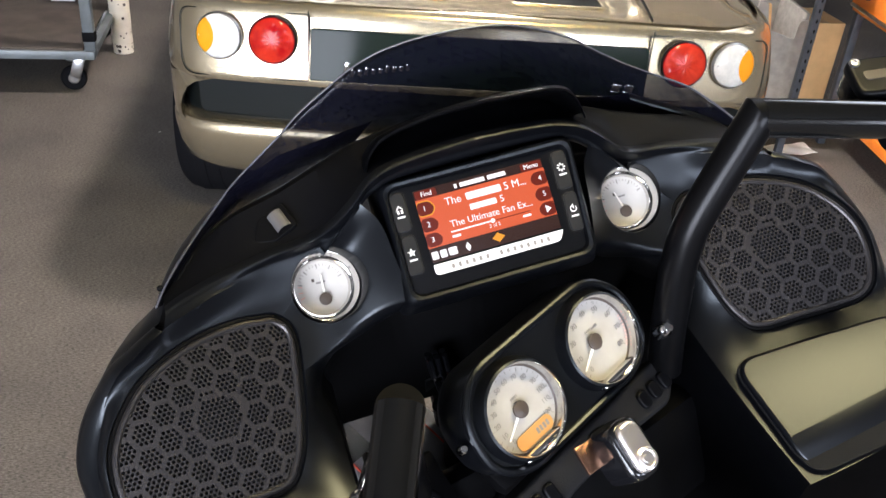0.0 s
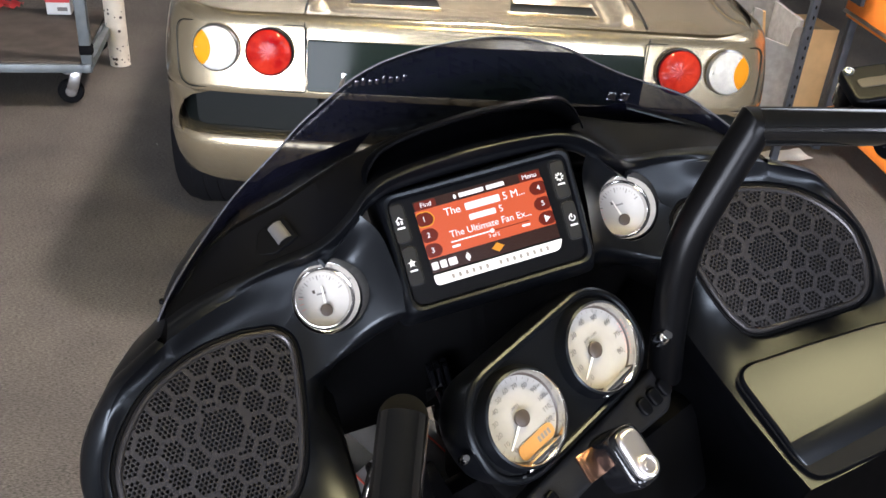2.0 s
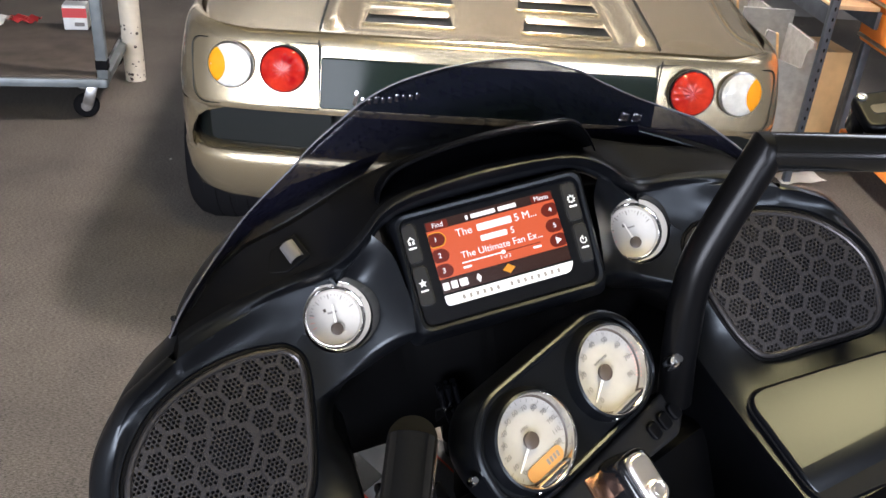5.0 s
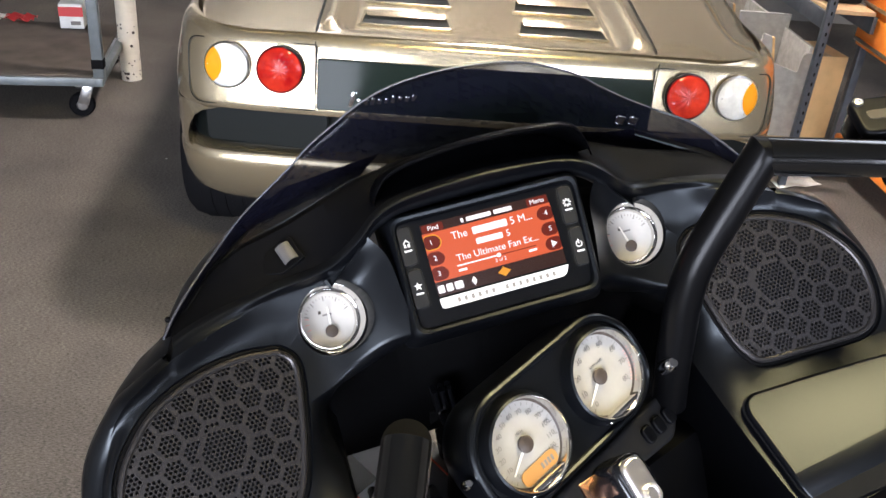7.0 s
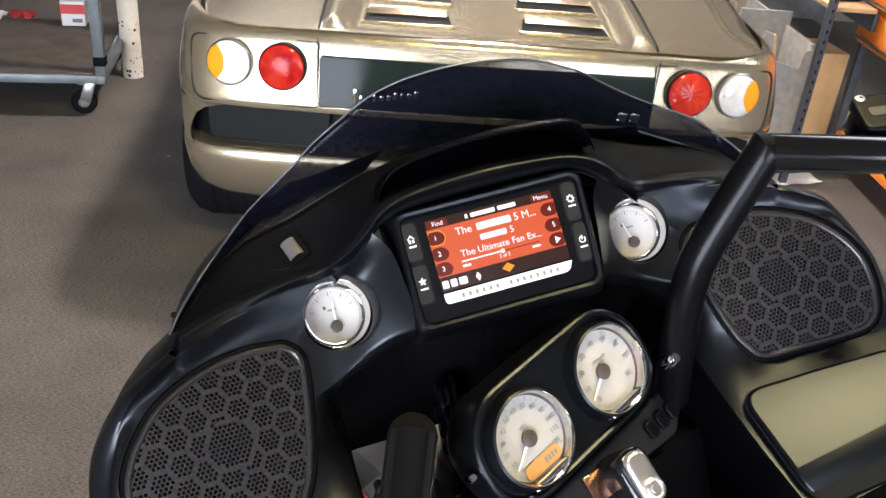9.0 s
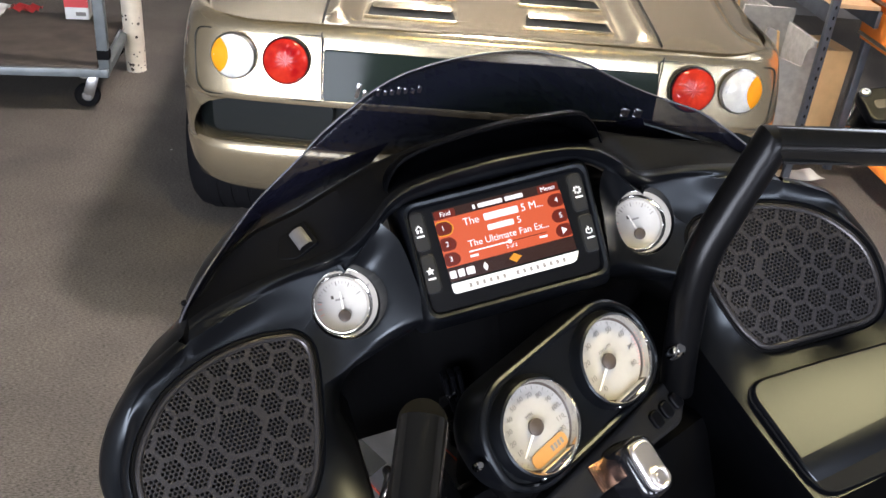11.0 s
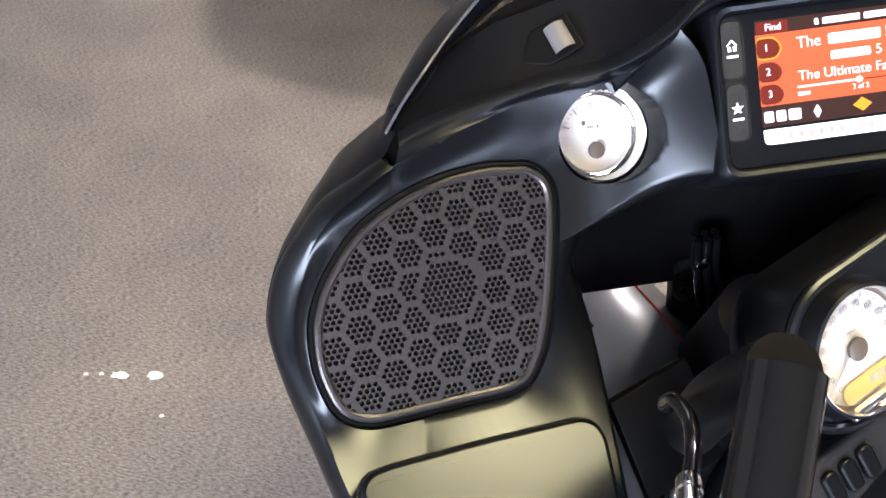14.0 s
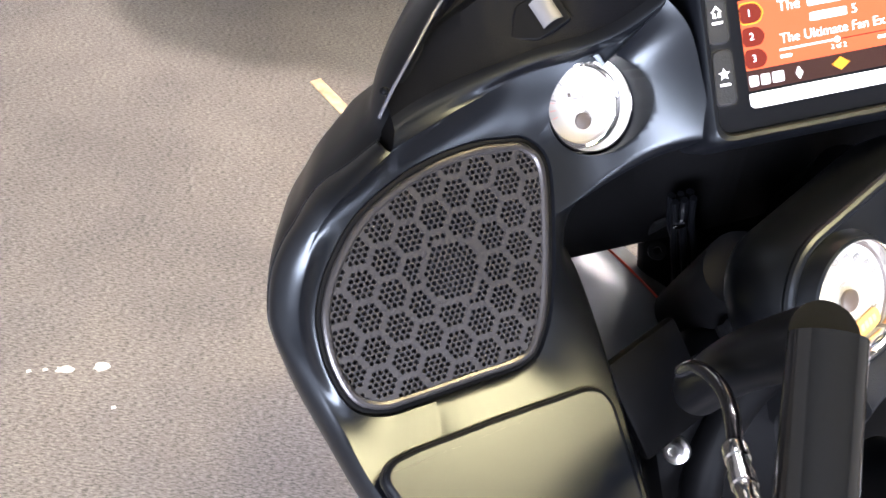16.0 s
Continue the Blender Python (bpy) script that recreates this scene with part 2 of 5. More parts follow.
def sweep(path, section, bm=None, up=(0, 0, 1), cap=True, taper=0):
    """section: list of (a, b) offsets across and up, closed; the first taper steps grow to full size."""
    rows = []
    up = Vector(up)
    for i, p in enumerate(path):
        d = (path[min(i + 1, len(path) - 1)] - path[max(i - 1, 0)]).normalized()
        side = d.cross(up).normalized()
        u2 = side.cross(d).normalized()
        k = smoothstep(-0.05, 1, i / taper) if taper else 1
        rows.append([p + side * (a * k) + u2 * (b * k) for a, b in section])
    b2 = grid(rows, close_u=True)
    if cap:
        b2.verts.ensure_lookup_table()
        k = len(section)
        b2.faces.new([b2.verts[i] for i in range(k)])
        b2.faces.new([b2.verts[len(b2.verts) - 1 - i] for i in range(k)])
    return join(bm, b2)


def circle2(r, n=20):
    return [(r * math.cos(2 * math.pi * i / n), r * math.sin(2 * math.pi * i / n)) for i in range(n)]


def tube(pts, r, bm=None, n=16, smooth=0):
    """A round tube along a path, mitred where the path bends."""
    path = catmull(pts, smooth) if smooth else [Vector(p) for p in pts]
    dirs = [(b - a).normalized() for a, b in zip(path, path[1:])]
    d = dirs[0]
    side = d.cross(Vector((0.3, 0.2, 0.93))).normalized()
    up = side.cross(d)
    offs = [side * (r * c) + up * (r * s) for c, s in circle2(1, n)]
    rows = [[path[0] + o for o in offs]]
    for i in range(1, len(path)):
        d1, d2 = dirs[i - 1], dirs[min(i, len(dirs) - 1)]
        nn = (d1 + d2).normalized()
        flat = [o - d1 * (o.dot(nn) / d1.dot(nn)) for o in offs]
        rows.append([path[i] + o for o in flat])
        offs = [o - d2 * o.dot(d2) for o in flat]
    b2 = grid(rows, close_u=True)
    b2.verts.ensure_lookup_table()
    b2.faces.new([b2.verts[i] for i in range(n)])
    b2.faces.new([b2.verts[len(b2.verts) - 1 - i] for i in range(n)])
    return join(bm, b2)


def rounded(outline, radius, seg=5):
    """2D polygon with rounded corners; radius one number or one a corner."""
    out = []
    n = len(outline)
    for i in range(n):
        p0, p, p1 = Vector(outline[i - 1]), Vector(outline[i]), Vector(outline[(i + 1) % n])
        r = radius[i] if isinstance(radius, (list, tuple)) else radius
        a, b = (p0 - p), (p1 - p)
        r = min(r, a.length * 0.48, b.length * 0.48)
        a, b = p + a.normalized() * r, p + b.normalized() * r
        for k in range(seg + 1):
            t = k / seg
            out.append(tuple((1 - t) ** 2 * a + 2 * t * (1 - t) * p + t * t * b))
    return out


def plate(outline, h, bevel=0.0, m=None, bm=None, z0=0.0, ring=True):
    """A plate over a 2D outline from z0 to z0 + h with a bevelled top edge."""
    c = Vector((sum(p[0] for p in outline) / len(outline), sum(p[1] for p in outline) / len(outline)))
    steps = [(0, z0)]
    if bevel:
        for k in range(4):
            a = math.pi / 2 * k / 3
            steps.append((bevel * (1 - math.cos(a)), z0 + h - bevel * (1 - math.sin(a))))
        if ring:
            steps.append((bevel * 1.35, z0 + h))
    else:
        steps.append((0, z0 + h))
    rows = []
    for inset, z in steps:
        row = []
        n = len(outline)
        for i in range(n):
            p = Vector(outline[i])
            d = (Vector(outline[(i + 1) % n]) - Vector(outline[i - 1]))
            nrm = Vector((-d.y, d.x)).normalized() if d.length else Vector((0, 0))
            if nrm.dot(c - p) < 0:
                nrm = -nrm
            q = p + nrm * inset
            row.append((q.x, q.y, z))
        rows.append(row)
    b2 = grid(rows, close_u=True)
    b2.verts.ensure_lookup_table()
    n = len(outline)
    b2.faces.new([b2.verts[len(b2.verts) - n + i] for i in range(n)])
    b2.faces.new([b2.verts[n - 1 - i] for i in range(n)])
    if m:
        b2.transform(m)
    return join(bm, b2)


def words(name, text, size, material, parent, m, align="CENTER", label=""):
    cu = bpy.data.curves.new(name, "FONT")
    cu.body, cu.size, cu.align_x, cu.align_y, cu.extrude = text, size, align, "CENTER", 0.00015
    tmp = bpy.data.objects.new(name, cu)
    scene.collection.objects.link(tmp)
    dg = bpy.context.evaluated_depsgraph_get()
    me = bpy.data.meshes.new_from_object(tmp.evaluated_get(dg))
    bpy.data.objects.remove(tmp)
    me.transform(m)
    me.materials.append(material)
    ob = new(name, me)
    ob.parent = parent
    if label:
        ob["label"] = label
    return ob


def frame_on(p, right, normal):
    """A matrix at p whose x runs along right and z along normal."""
    z = Vector(normal).normalized()
    x = Vector(right)
    x = (x - z * x.dot(z)).normalized()
    y = z.cross(x)
    return Matrix((( x.x, y.x, z.x, p[0]), (x.y, y.y, z.y, p[1]), (x.z, y.z, z.z, p[2]), (0, 0, 0, 1)))


def smoothstep(a, b, x):
    t = min(1, max(0, (x - a) / (b - a)))
    return t * t * (3 - 2 * t)


def table(x, pairs):
    """Straight lines between the pairs (place, value)."""
    if x <= pairs[0][0]:
        return pairs[0][1]
    lo, hi = 0, len(pairs) - 1
    if x >= pairs[hi][0]:
        return pairs[hi][1]
    while hi - lo > 1:
        k = (lo + hi) // 2
        if pairs[k][0] <= x:
            lo = k
        else:
            hi = k
    (a, p), (b, q) = pairs[lo], pairs[hi]
    return p + (q - p) * (x - a) / (b - a)

# ---- the room ----
X0, X1, Y1, H = -4.2, 4.6, 7.2, 3.2


def setting(name, bm, material, label, category, smooth=False):
    return tagged(part(name, bm, material, None, smooth=smooth), label, category, kind="structure")


setting("floor", box(X1 - X0, Y1 - DOOR_Y, 0.1, ((X0 + X1) / 2, (Y1 + DOOR_Y) / 2, -0.05)), CARPET, "worn grey-brown low pile carpet floor of a workshop", "floor")
setting("ground", box(120, 60, 0.1, (0, DOOR_Y - 30.01, -0.07)), CONCRETE, "sunlit pale concrete yard outside the doorway", "ground")
setting("ceiling", box(X1 - X0 + 0.4, Y1 - DOOR_Y + 0.4, 0.12, ((X0 + X1) / 2, (Y1 + DOOR_Y) / 2, H + 0.06)), CEIL, "dark boarded workshop ceiling", "ceiling")
setting("wall_north", box(X1 - X0 + 0.4, 0.2, H, ((X0 + X1) / 2, Y1 + 0.1, H / 2)), WALL, "painted workshop wall behind the car", "wall")
setting("wall_west", box(0.2, Y1 - DOOR_Y, H, (X0 - 0.1, (Y1 + DOOR_Y) / 2, H / 2)), WALL, "painted workshop side wall", "wall")
bm = box(0.2, WY0 - DOOR_Y, H, (X1 + 0.1, (WY0 + DOOR_Y) / 2, H / 2))
box(0.2, Y1 - WY1, H, (X1 + 0.1, (Y1 + WY1) / 2, H / 2), bm=bm)
box(0.2, WY1 - WY0, WZ0, (X1 + 0.1, (WY0 + WY1) / 2, WZ0 / 2), bm=bm)
box(0.2, WY1 - WY0, H - WZ1, (X1 + 0.1, (WY0 + WY1) / 2, (H + WZ1) / 2), bm=bm)
bm2 = box(0.06, WY1 - WY0, 0.05, (X1 + 0.05, (WY0 + WY1) / 2, WZ0 + 0.025), 0.004)
box(0.06, WY1 - WY0, 0.05, (X1 + 0.05, (WY0 + WY1) / 2, WZ1 - 0.025), 0.004, bm2)
for y in (WY0 + 0.025, WY1 - 0.025):
    box(0.06, 0.05, WZ1 - WZ0 - 0.1, (X1 + 0.05, y, (WZ0 + WZ1) / 2), 0.004, bm2)
setting("window_2", bm2, WHITE, "white framed workshop window in the side wall", "window")
setting("wall_east", bm, WALL, "painted workshop side wall beside the shelving", "wall")
bm = box(DX0 - X0 + 0.2, 0.2, H, ((X0 - 0.2 + DX0) / 2, DOOR_Y - 0.1, H / 2))
box(WX0 - DX1, 0.2, H, ((WX0 + DX1) / 2, DOOR_Y - 0.1, H / 2), bm=bm)
box(X1 + 0.2 - WX1, 0.2, H, ((X1 + 0.2 + WX1) / 2, DOOR_Y - 0.1, H / 2), bm=bm)
box(WX1 - WX0, 0.2, WZ0, ((WX0 + WX1) / 2, DOOR_Y - 0.1, WZ0 / 2), bm=bm)
box(WX1 - WX0, 0.2, H - WZ1, ((WX0 + WX1) / 2, DOOR_Y - 0.1, (H + WZ1) / 2), bm=bm)
bm2 = box(WX1 - WX0, 0.06, 0.05, ((WX0 + WX1) / 2, DOOR_Y - 0.05, WZ0 + 0.025), 0.004)
box(WX1 - WX0, 0.06, 0.05, ((WX0 + WX1) / 2, DOOR_Y - 0.05, WZ1 - 0.025), 0.004, bm2)
for x in (WX0 + 0.025, WX1 - 0.025):
    box(0.05, 0.06, WZ1 - WZ0 - 0.1, (x, DOOR_Y - 0.05, (WZ0 + WZ1) / 2), 0.004, bm2)
setting("window_1", bm2, WHITE, "white framed workshop window beside the doorway", "window")
box(DX1 - DX0, 0.2, H - DZ, ((DX0 + DX1) / 2, DOOR_Y - 0.1, (H + DZ) / 2), bm=bm)
setting("wall_south", bm, WALL, "workshop wall with a wide open doorway to daylight", "wall")


def ceiling_light(x, y, sx, sy, lens, label):
    c = part("ceiling_light", box(sx + 0.08, sy + 0.08, 0.07, (0, 0, -0.035), 0.01), WHITE, None)
    c.matrix_world = pose(x, y, H)
    part("diffuser", box(sx, sy, 0.02, (0, 0, -0.078), 0.004), lens, c)
    return tagged(c, label, "ceiling light", "ceiling lights")


ceiling_light(0.68, 1.11, 0.7, 0.62, LAMP, "warm yellow diffuser panel light on the dark ceiling")
ceiling_light(0.6, 4.2, 0.36, 0.3, LAMP_KEY, "bright square panel light over the parked car")
ceiling_light(-0.5, 5.9, 1.8, 0.6, LAMP_COOL, "cool white panel light on the dark ceiling")
ceiling_light(3.4, 2.8, 0.6, 1.6, LAMP_COOL, "cool white panel light on the dark ceiling")
ceiling_light(0.6, -1.5, 0.9, 0.8, LAMP_DIM, "dim cool panel light on the dark ceiling")
ceiling_light(2.3, 3.2, 0.6, 1.8, LAMP_COOL, "cool white panel light on the dark ceiling")

# ---- car ----
car = tagged(new("sports_car"), "champagne gold low wedge sports car parked tail first on the carpet", "car")
car.matrix_world = pose(0.43, 3.0, 0)


def car_plan():
    pts = catmull([(0, -0.012, 0), (0.5, -0.002, 0), (0.84, 0.02, 0), (0.965, 0.065, 0), (1.03, 0.18, 0), (1.055, 0.42, 0), (1.06, 1.2, 0)], 8)
    return [(-p.x, p.y) for p in reversed(pts[1:])] + [(p.x, p.y) for p in pts]


PLAN = car_plan()


def plan_y(x):
    half = [(a, b) for a, b in PLAN if a >= 0 and b < 0.9]
    return table(abs(x), half)


def car_rows(levels, plan=PLAN):
    """levels: height, width factor, shift ahead."""
    return [[(x * k, y + dy, z) for x, y in plan] for z, k, dy in levels]


levels = [(0.604, 1.0, 0.03), (0.606, 1.003, -0.010), (0.612, 1.005, -0.0125), (0.63, 1.005, -0.0105), (0.68, 1.004, -0.003), (0.73, 0.999, 0.0055), (0.78, 0.991, 0.015), (0.82, 0.983, 0.0245), (0.842, 0.975, 0.031), (0.854, 0.964, 0.040), (0.863, 0.951, 0.055), (0.868, 0.94, 0.075)]
part("body", grid(car_rows(levels)), CAR_PAINT, car)


def deck_z(x, y):
    ax, edge = abs(x), abs(x) / (0.925 + 0.06 * smoothstep(0, 0.5, y))
    z = 0.860 + 0.125 * y - 0.055 * max(0, (edge - 0.74) / 0.26) ** 2.2 * smoothstep(0.05, 0.5, y)
    z += 0.020 * math.exp(-((ax - 0.52 + 0.03 * y) / 0.03) ** 2) * smoothstep(0.05, 0.13, y)
    return z - 0.034 * smoothstep(0.50, 0.44, ax + 0.03 * y) * smoothstep(0.07, 0.16, y)


rows = []
for i in range(64):
    y = 0.045 + 2.2 * (i / 63) ** 1.6
    row = []
    for j in range(161):
        s = j / 80 - 1
        x = s * (0.925 + 0.06 * smoothstep(0, 0.5, y))
        row.append((x, y + 0.09 * max(0, (abs(s) - 0.8) / 0.2) ** 2 * smoothstep(0.6, 0.05, y), deck_z(x, y)))
    a, b = row[0], row[-1]
    roll = ((1.012, 0.006), (1.022, 0.017), (1.03, 0.034), (1.036, 0.06), (1.039, 0.1), (1.04, 0.22))
    rows.append([(a[0] * k, a[1], a[2] - d) for k, d in reversed(roll)] + row + [(b[0] * k, b[1], b[2] - d) for k, d in roll])
part("deck", grid(rows), CAR_PAINT, car, angle=60)
part("bumper", grid(car_rows([(0.20, 0.9, 0.16), (0.235, 0.95, 0.08), (0.28, 0.985, 0.03), (0.34, 1.0, 0.008), (0.40, 1.006, 0.0), (0.43, 1.006, 0.0), (0.444, 1.0, 0.008), (0.45, 0.985, 0.03), (0.45, 0.95, 0.07), (0.445, 0.9, 0.15)])), CAR_PAINT, car)
for s in (-1, 1):
    half = [(a, b) for a, b in PLAN if a >= 0]
    rows = []
    for z, k, dy, lim in ((0.42, 1.0, 0.0, 0.96), (0.45, 1.003, -0.002, 0.985), (0.48, 1.004, -0.003, 0.986), (0.52, 1.005, -0.005, 0.972), (0.56, 1.006, -0.007, 0.95), (0.585, 1.006, -0.008, 0.92), (0.604, 1.006, -0.009, 0.86)):
        keep = [(lim, table(lim, half))] + [(a, b) for a, b in half if a > 0.988]
        dense = []
        for (a0, c0), (a1, c1) in zip(keep, keep[1:]):
            dense += [(a0 + (a1 - a0) * q / 3, c0 + (c1 - c0) * q / 3) for q in range(3)]
        rows.append([(s * lim * k, keep[0][1] + dy + 0.06, z)] + [(s * a * k, c + dy, z) for a, c in dense + keep[-1:]])
    part("fender_side", grid(rows), CAR_PAINT, car)
part("grille_recess", grid(car_rows([(0.43, 0.985, 0.075), (0.52, 0.985, 0.07), (0.615, 0.985, 0.065)])), CAR_DARK, car)
for s in (-1, 1):
    mesh = plate(rounded([(-0.2, -0.062), (0.2, -0.066), (0.215, 0.066), (-0.205, 0.066)], 0.03), 0.01, 0.004, frame_on((s * 0.72, 0.055, 0.53), (1, 0.1 * s, 0), (0.1 * s, -1, 0)))
    part("vent_mesh", mesh, CAR_DARK, car, "black mesh lower vent")
    for i in range(9):
        part("fin", box(0.004, 0.014, 0.11, (s * (0.56 + 0.03 * i), 0.043 + 0.003 * i, 0.53), 0.001), CAR_DARK, car)
part("rear_panel", plate(rounded([(-0.545, -0.082), (0.545, -0.082), (0.545, 0.082), (-0.545, 0.082)], 0.008), 0.014, 0.003, frame_on((0, -0.007, 0.714), (1, 0, 0), (0, -1, 0.165))), CAR_PANEL, car)
# script lettering on the panel drawn as plain chrome bars
script = bmesh.new()
for i in range(10):
    h = (0.05, 0.024, 0.02, 0.026, 0.018, 0.018, 0.026, 0.02, 0.018, 0.022)[i]
    box(0.013, 0.003, h, (-0.43 + 0.022 * i, -0.033 + 0.0006 * i, 0.653 + 0.0035 * i + h / 2), 0.001, script, turn=pose(0, 0, 0, 0, 14, 0))
part("nameplate", script, CHROME, car, "slanted chrome script bars")
badge = bmesh.new()
for x in (0.45, 0.492):
    box(0.03, 0.003, 0.03, (x, -0.033, 0.668), 0.004, badge, turn=pose(0, 0, 0, 0, 12, 0))
part("badge", badge, CHROME, car, "small chrome badge bars")
for s in (-1, 1):
    n = Vector((0.05 * s, -1, 0.1))
    # seam of the lamp panel
    loop = rounded([(-0.215, -0.118), (0.2, -0.125), (0.21, 0.078), (-0.215, 0.09)], (0.012, 0.05, 0.05, 0.012) if s > 0 else 0.012, 6)
    if s < 0:
        loop = [(-a, b) for a, b in rounded([(-0.215, -0.118), (0.2, -0.125), (0.21, 0.078), (-0.215, 0.09)], (0.012, 0.05, 0.05, 0.012), 6)]
    path = []
    for a, b in loop + loop[:1]:
        x, z = s * 0.765 + a, 0.742 + b
        k = table(z, [(q[0], q[1]) for q in levels[1:]])
        dy = table(z, [(q[0], q[2]) for q in levels[1:]])
        path.append(Vector((x, plan_y(x / k) + dy - 0.0035, z)))
    part("panel_seam", sweep(path, circle2(0.002, 6), cap=False, up=(0, 1, 0.1)), CAR_DARK, car)
    lm = frame_on((s * 0.664, 0.0, 0.752), (1, 0, 0), (0.02 * s, -1, 0.16))
    t = part("tail_light", lathe([(0.0, 0.004), (0.0755, 0.004), (0.0765, 0.012), (0.073, 0.016), (0.071, 0.012)], 48, lm), CAR_DARK, car, "round red tail light")
    rows = []
    for i in range(13):
        r = 0.071 * i / 12
        rows.append([(r * math.cos(radians(5 * j)), r * math.sin(radians(5 * j)), 0.012 + 0.02 * math.sqrt(max(0, 1 - (r / 0.074) ** 2)) + 0.0009 * math.sin(math.pi * i / 12) * math.cos(radians(60 * j))) for j in range(72)])
    lens = grid(rows, close_u=True)
    bmesh.ops.remove_doubles(lens, verts=lens.verts, dist=1e-5)
    lens.transform(lm)
    part("lens", lens, RED_LENS, t, "fluted red lens")
    part("lens_ring", lathe([(0.0715, 0.01), (0.0715, 0.0175), (0.069, 0.0195), (0.066, 0.019), (0.0655, 0.016)], 48, lm), DEEP_RED, t, "dark red outer ring")
    lm = frame_on((s * 0.834, 0.022, 0.75), (1, 0.1 * s, 0), (0.12 * s, -1, 0.16))
    t = part("indicator", lathe([(0.0, 0.004), (0.0735, 0.004), (0.0745, 0.012), (0.071, 0.016), (0.069, 0.012)], 48, lm), STEEL, car, "round clear and amber indicator lamp")
    clear, amber = bmesh.new(), bmesh.new()
    dome = lambda r: 0.012 + 0.02 * math.sqrt(max(0, 1 - (r / 0.072) ** 2))
    for target, lo, hi in ((clear, -180, 180), (amber, -58, 58)):
        rr = []
        for i in range(9):
            r = 0.069 * i / 8
            row = []
            for j in range(33):
                a = radians(lo + (hi - lo) * j / 32)
                if target is amber:
                    c0 = (0.068, 0.0)
                    q = 0.064 * i / 8
                    ang = radians(110 + 140 * j / 32)
                    px_, py_ = 0.075 + q * math.cos(ang), q * 1.0 * math.sin(ang)
                    rad = math.hypot(px_, py_)
                    if rad > 0.069:
                        px_, py_ = px_ * 0.069 / rad, py_ * 0.069 / rad
                        rad = 0.069
                    row.append((s * px_, py_, dome(rad) + 0.002))
                else:
                    row.append((r * math.cos(a), r * math.sin(a), dome(r)))
            rr.append(row)
        grid(rr, target)
        bmesh.ops.remove_doubles(target, verts=target.verts, dist=1e-5)
        target.transform(lm)
    part("lens", clear, CLEAR_LENS, t, "clear ribbed lens")
    part("lens", amber, AMBER_LENS, t, "amber half lens")
    for a in (60, 180, 300):
        part("screw", lathe([(0.004, 0.0), (0.004, 0.003), (0.0, 0.004)], 8, lm @ Matrix.Translation((0.058 * math.cos(radians(a)), 0.058 * math.sin(radians(a)), 0.022))), STEEL, t)
    # deck seam and vents
    part("deck_seam", sweep([Vector((s * (0.556 - 0.02 * y), y, deck_z(0.556 - 0.02 * y, y) + 0.0015)) for y in [0.06 + 0.05 * k for k in range(34)]], circle2(0.004, 6), up=(0, 0, 1)), CAR_DARK, car)
    part("body_seam", box(0.004, 0.006, 0.235, (s * 0.552, -0.001, 0.735), 0.001), CAR_DARK, car)
    for i in range(5):
        yv = 0.27 + 0.2 * i
        xc, w = s * (0.27 - 0.008 * i), 0.30 - 0.01 * i
        z = deck_z(xc, yv)
        tilt = frame_on((xc, yv, z), (1, 0, 0), (0, -0.125, 1))
        v = part("vent", plate(rounded([(-w / 2, -0.05), (w / 2, -0.05), (w / 2 - 0.014, 0.05), (-w / 2 + 0.014, 0.05)], 0.008), 0.0025, 0.0, tilt), CAR_DARK, car, "black engine cover vent slot")
        part("frame", sweep([tilt @ Vector((a, b, 0.002)) for a, b in rounded([(-w / 2 - 0.006, -0.056), (w / 2 + 0.006, -0.056), (w / 2 - 0.008, 0.056), (-w / 2 + 0.008, 0.056)], 0.01) + [(-w / 2 - 0.004, -0.05)]], circle2(0.006, 8), up=(0, 0, 1)), CAR_PAINT, v, "raised painted vent frame")
        hood = box(w - 0.03, 0.05, 0.006, (0, 0, 0), 0.002, turn=pose(0, 0.03, 0.016, 14, 0, 0))
        hood.transform(tilt)
        part("hood", hood, CAR_PAINT, v, "painted louvre blade")
    tr = part("wheel", lathe([(0.1, -0.165), (0.3, -0.165), (0.325, -0.14), (0.335, -0.1), (0.335, 0.1), (0.325, 0.14), (0.3, 0.165), (0.1, 0.165)], 48, pose(s * 0.88, 0.48, 0.335, 0, 90, 0)), TYRE, car, "wide black rear tyre")
    for k in (-0.08, -0.03, 0.03, 0.08):
        part("tread_rib", lathe([(0.334, k - 0.02), (0.339, k - 0.018), (0.339, k + 0.018), (0.334, k + 0.02)], 48, pose(s * 0.88, 0.48, 0.335, 0, 90, 0)), TYRE, tr)
part("underbody", box(1.66, 2.3, 0.25, (0, 1.45, 0.36)), CAR_DARK, car, smooth=False)

# ---- motorcycle: its own axes are x to its right, y ahead, z up; it leans on its side stand ----
bx = Vector((0.9433, 0.2565, 0.2109))
by = Vector((-0.2624, 0.9650, 0.0))
bz = bx.cross(by)
BIKE = Matrix(((bx.x, by.x, bz.x, 0.2525), (bx.y, by.y, bz.y, 1.008), (bx.z, by.z, bz.z, 1.206), (0, 0, 0, 1)))
bike = tagged(new("motorcycle"), "satin black touring motorcycle with frame-mounted fairing leaning on its stand", "motorcycle")
bike.matrix_world = BIKE


def P(x, y, z):
    return Vector((x, y, z)) * 0.001


# the fairing is built on its left half and mirrored through its own middle plane
MN = Vector((1, 0.0575, -0.0384)).normalized()
MIRROR = Matrix.Translation(MN * 0.01403) @ Matrix([[(1.0 if a == b else 0.0) - 2 * MN[a] * MN[b] for b in range(3)] for a in range(3)]).to_4x4()
HALVES = (Matrix(), MIRROR)


def L(p):
    return P(-p[0], p[1], p[2])


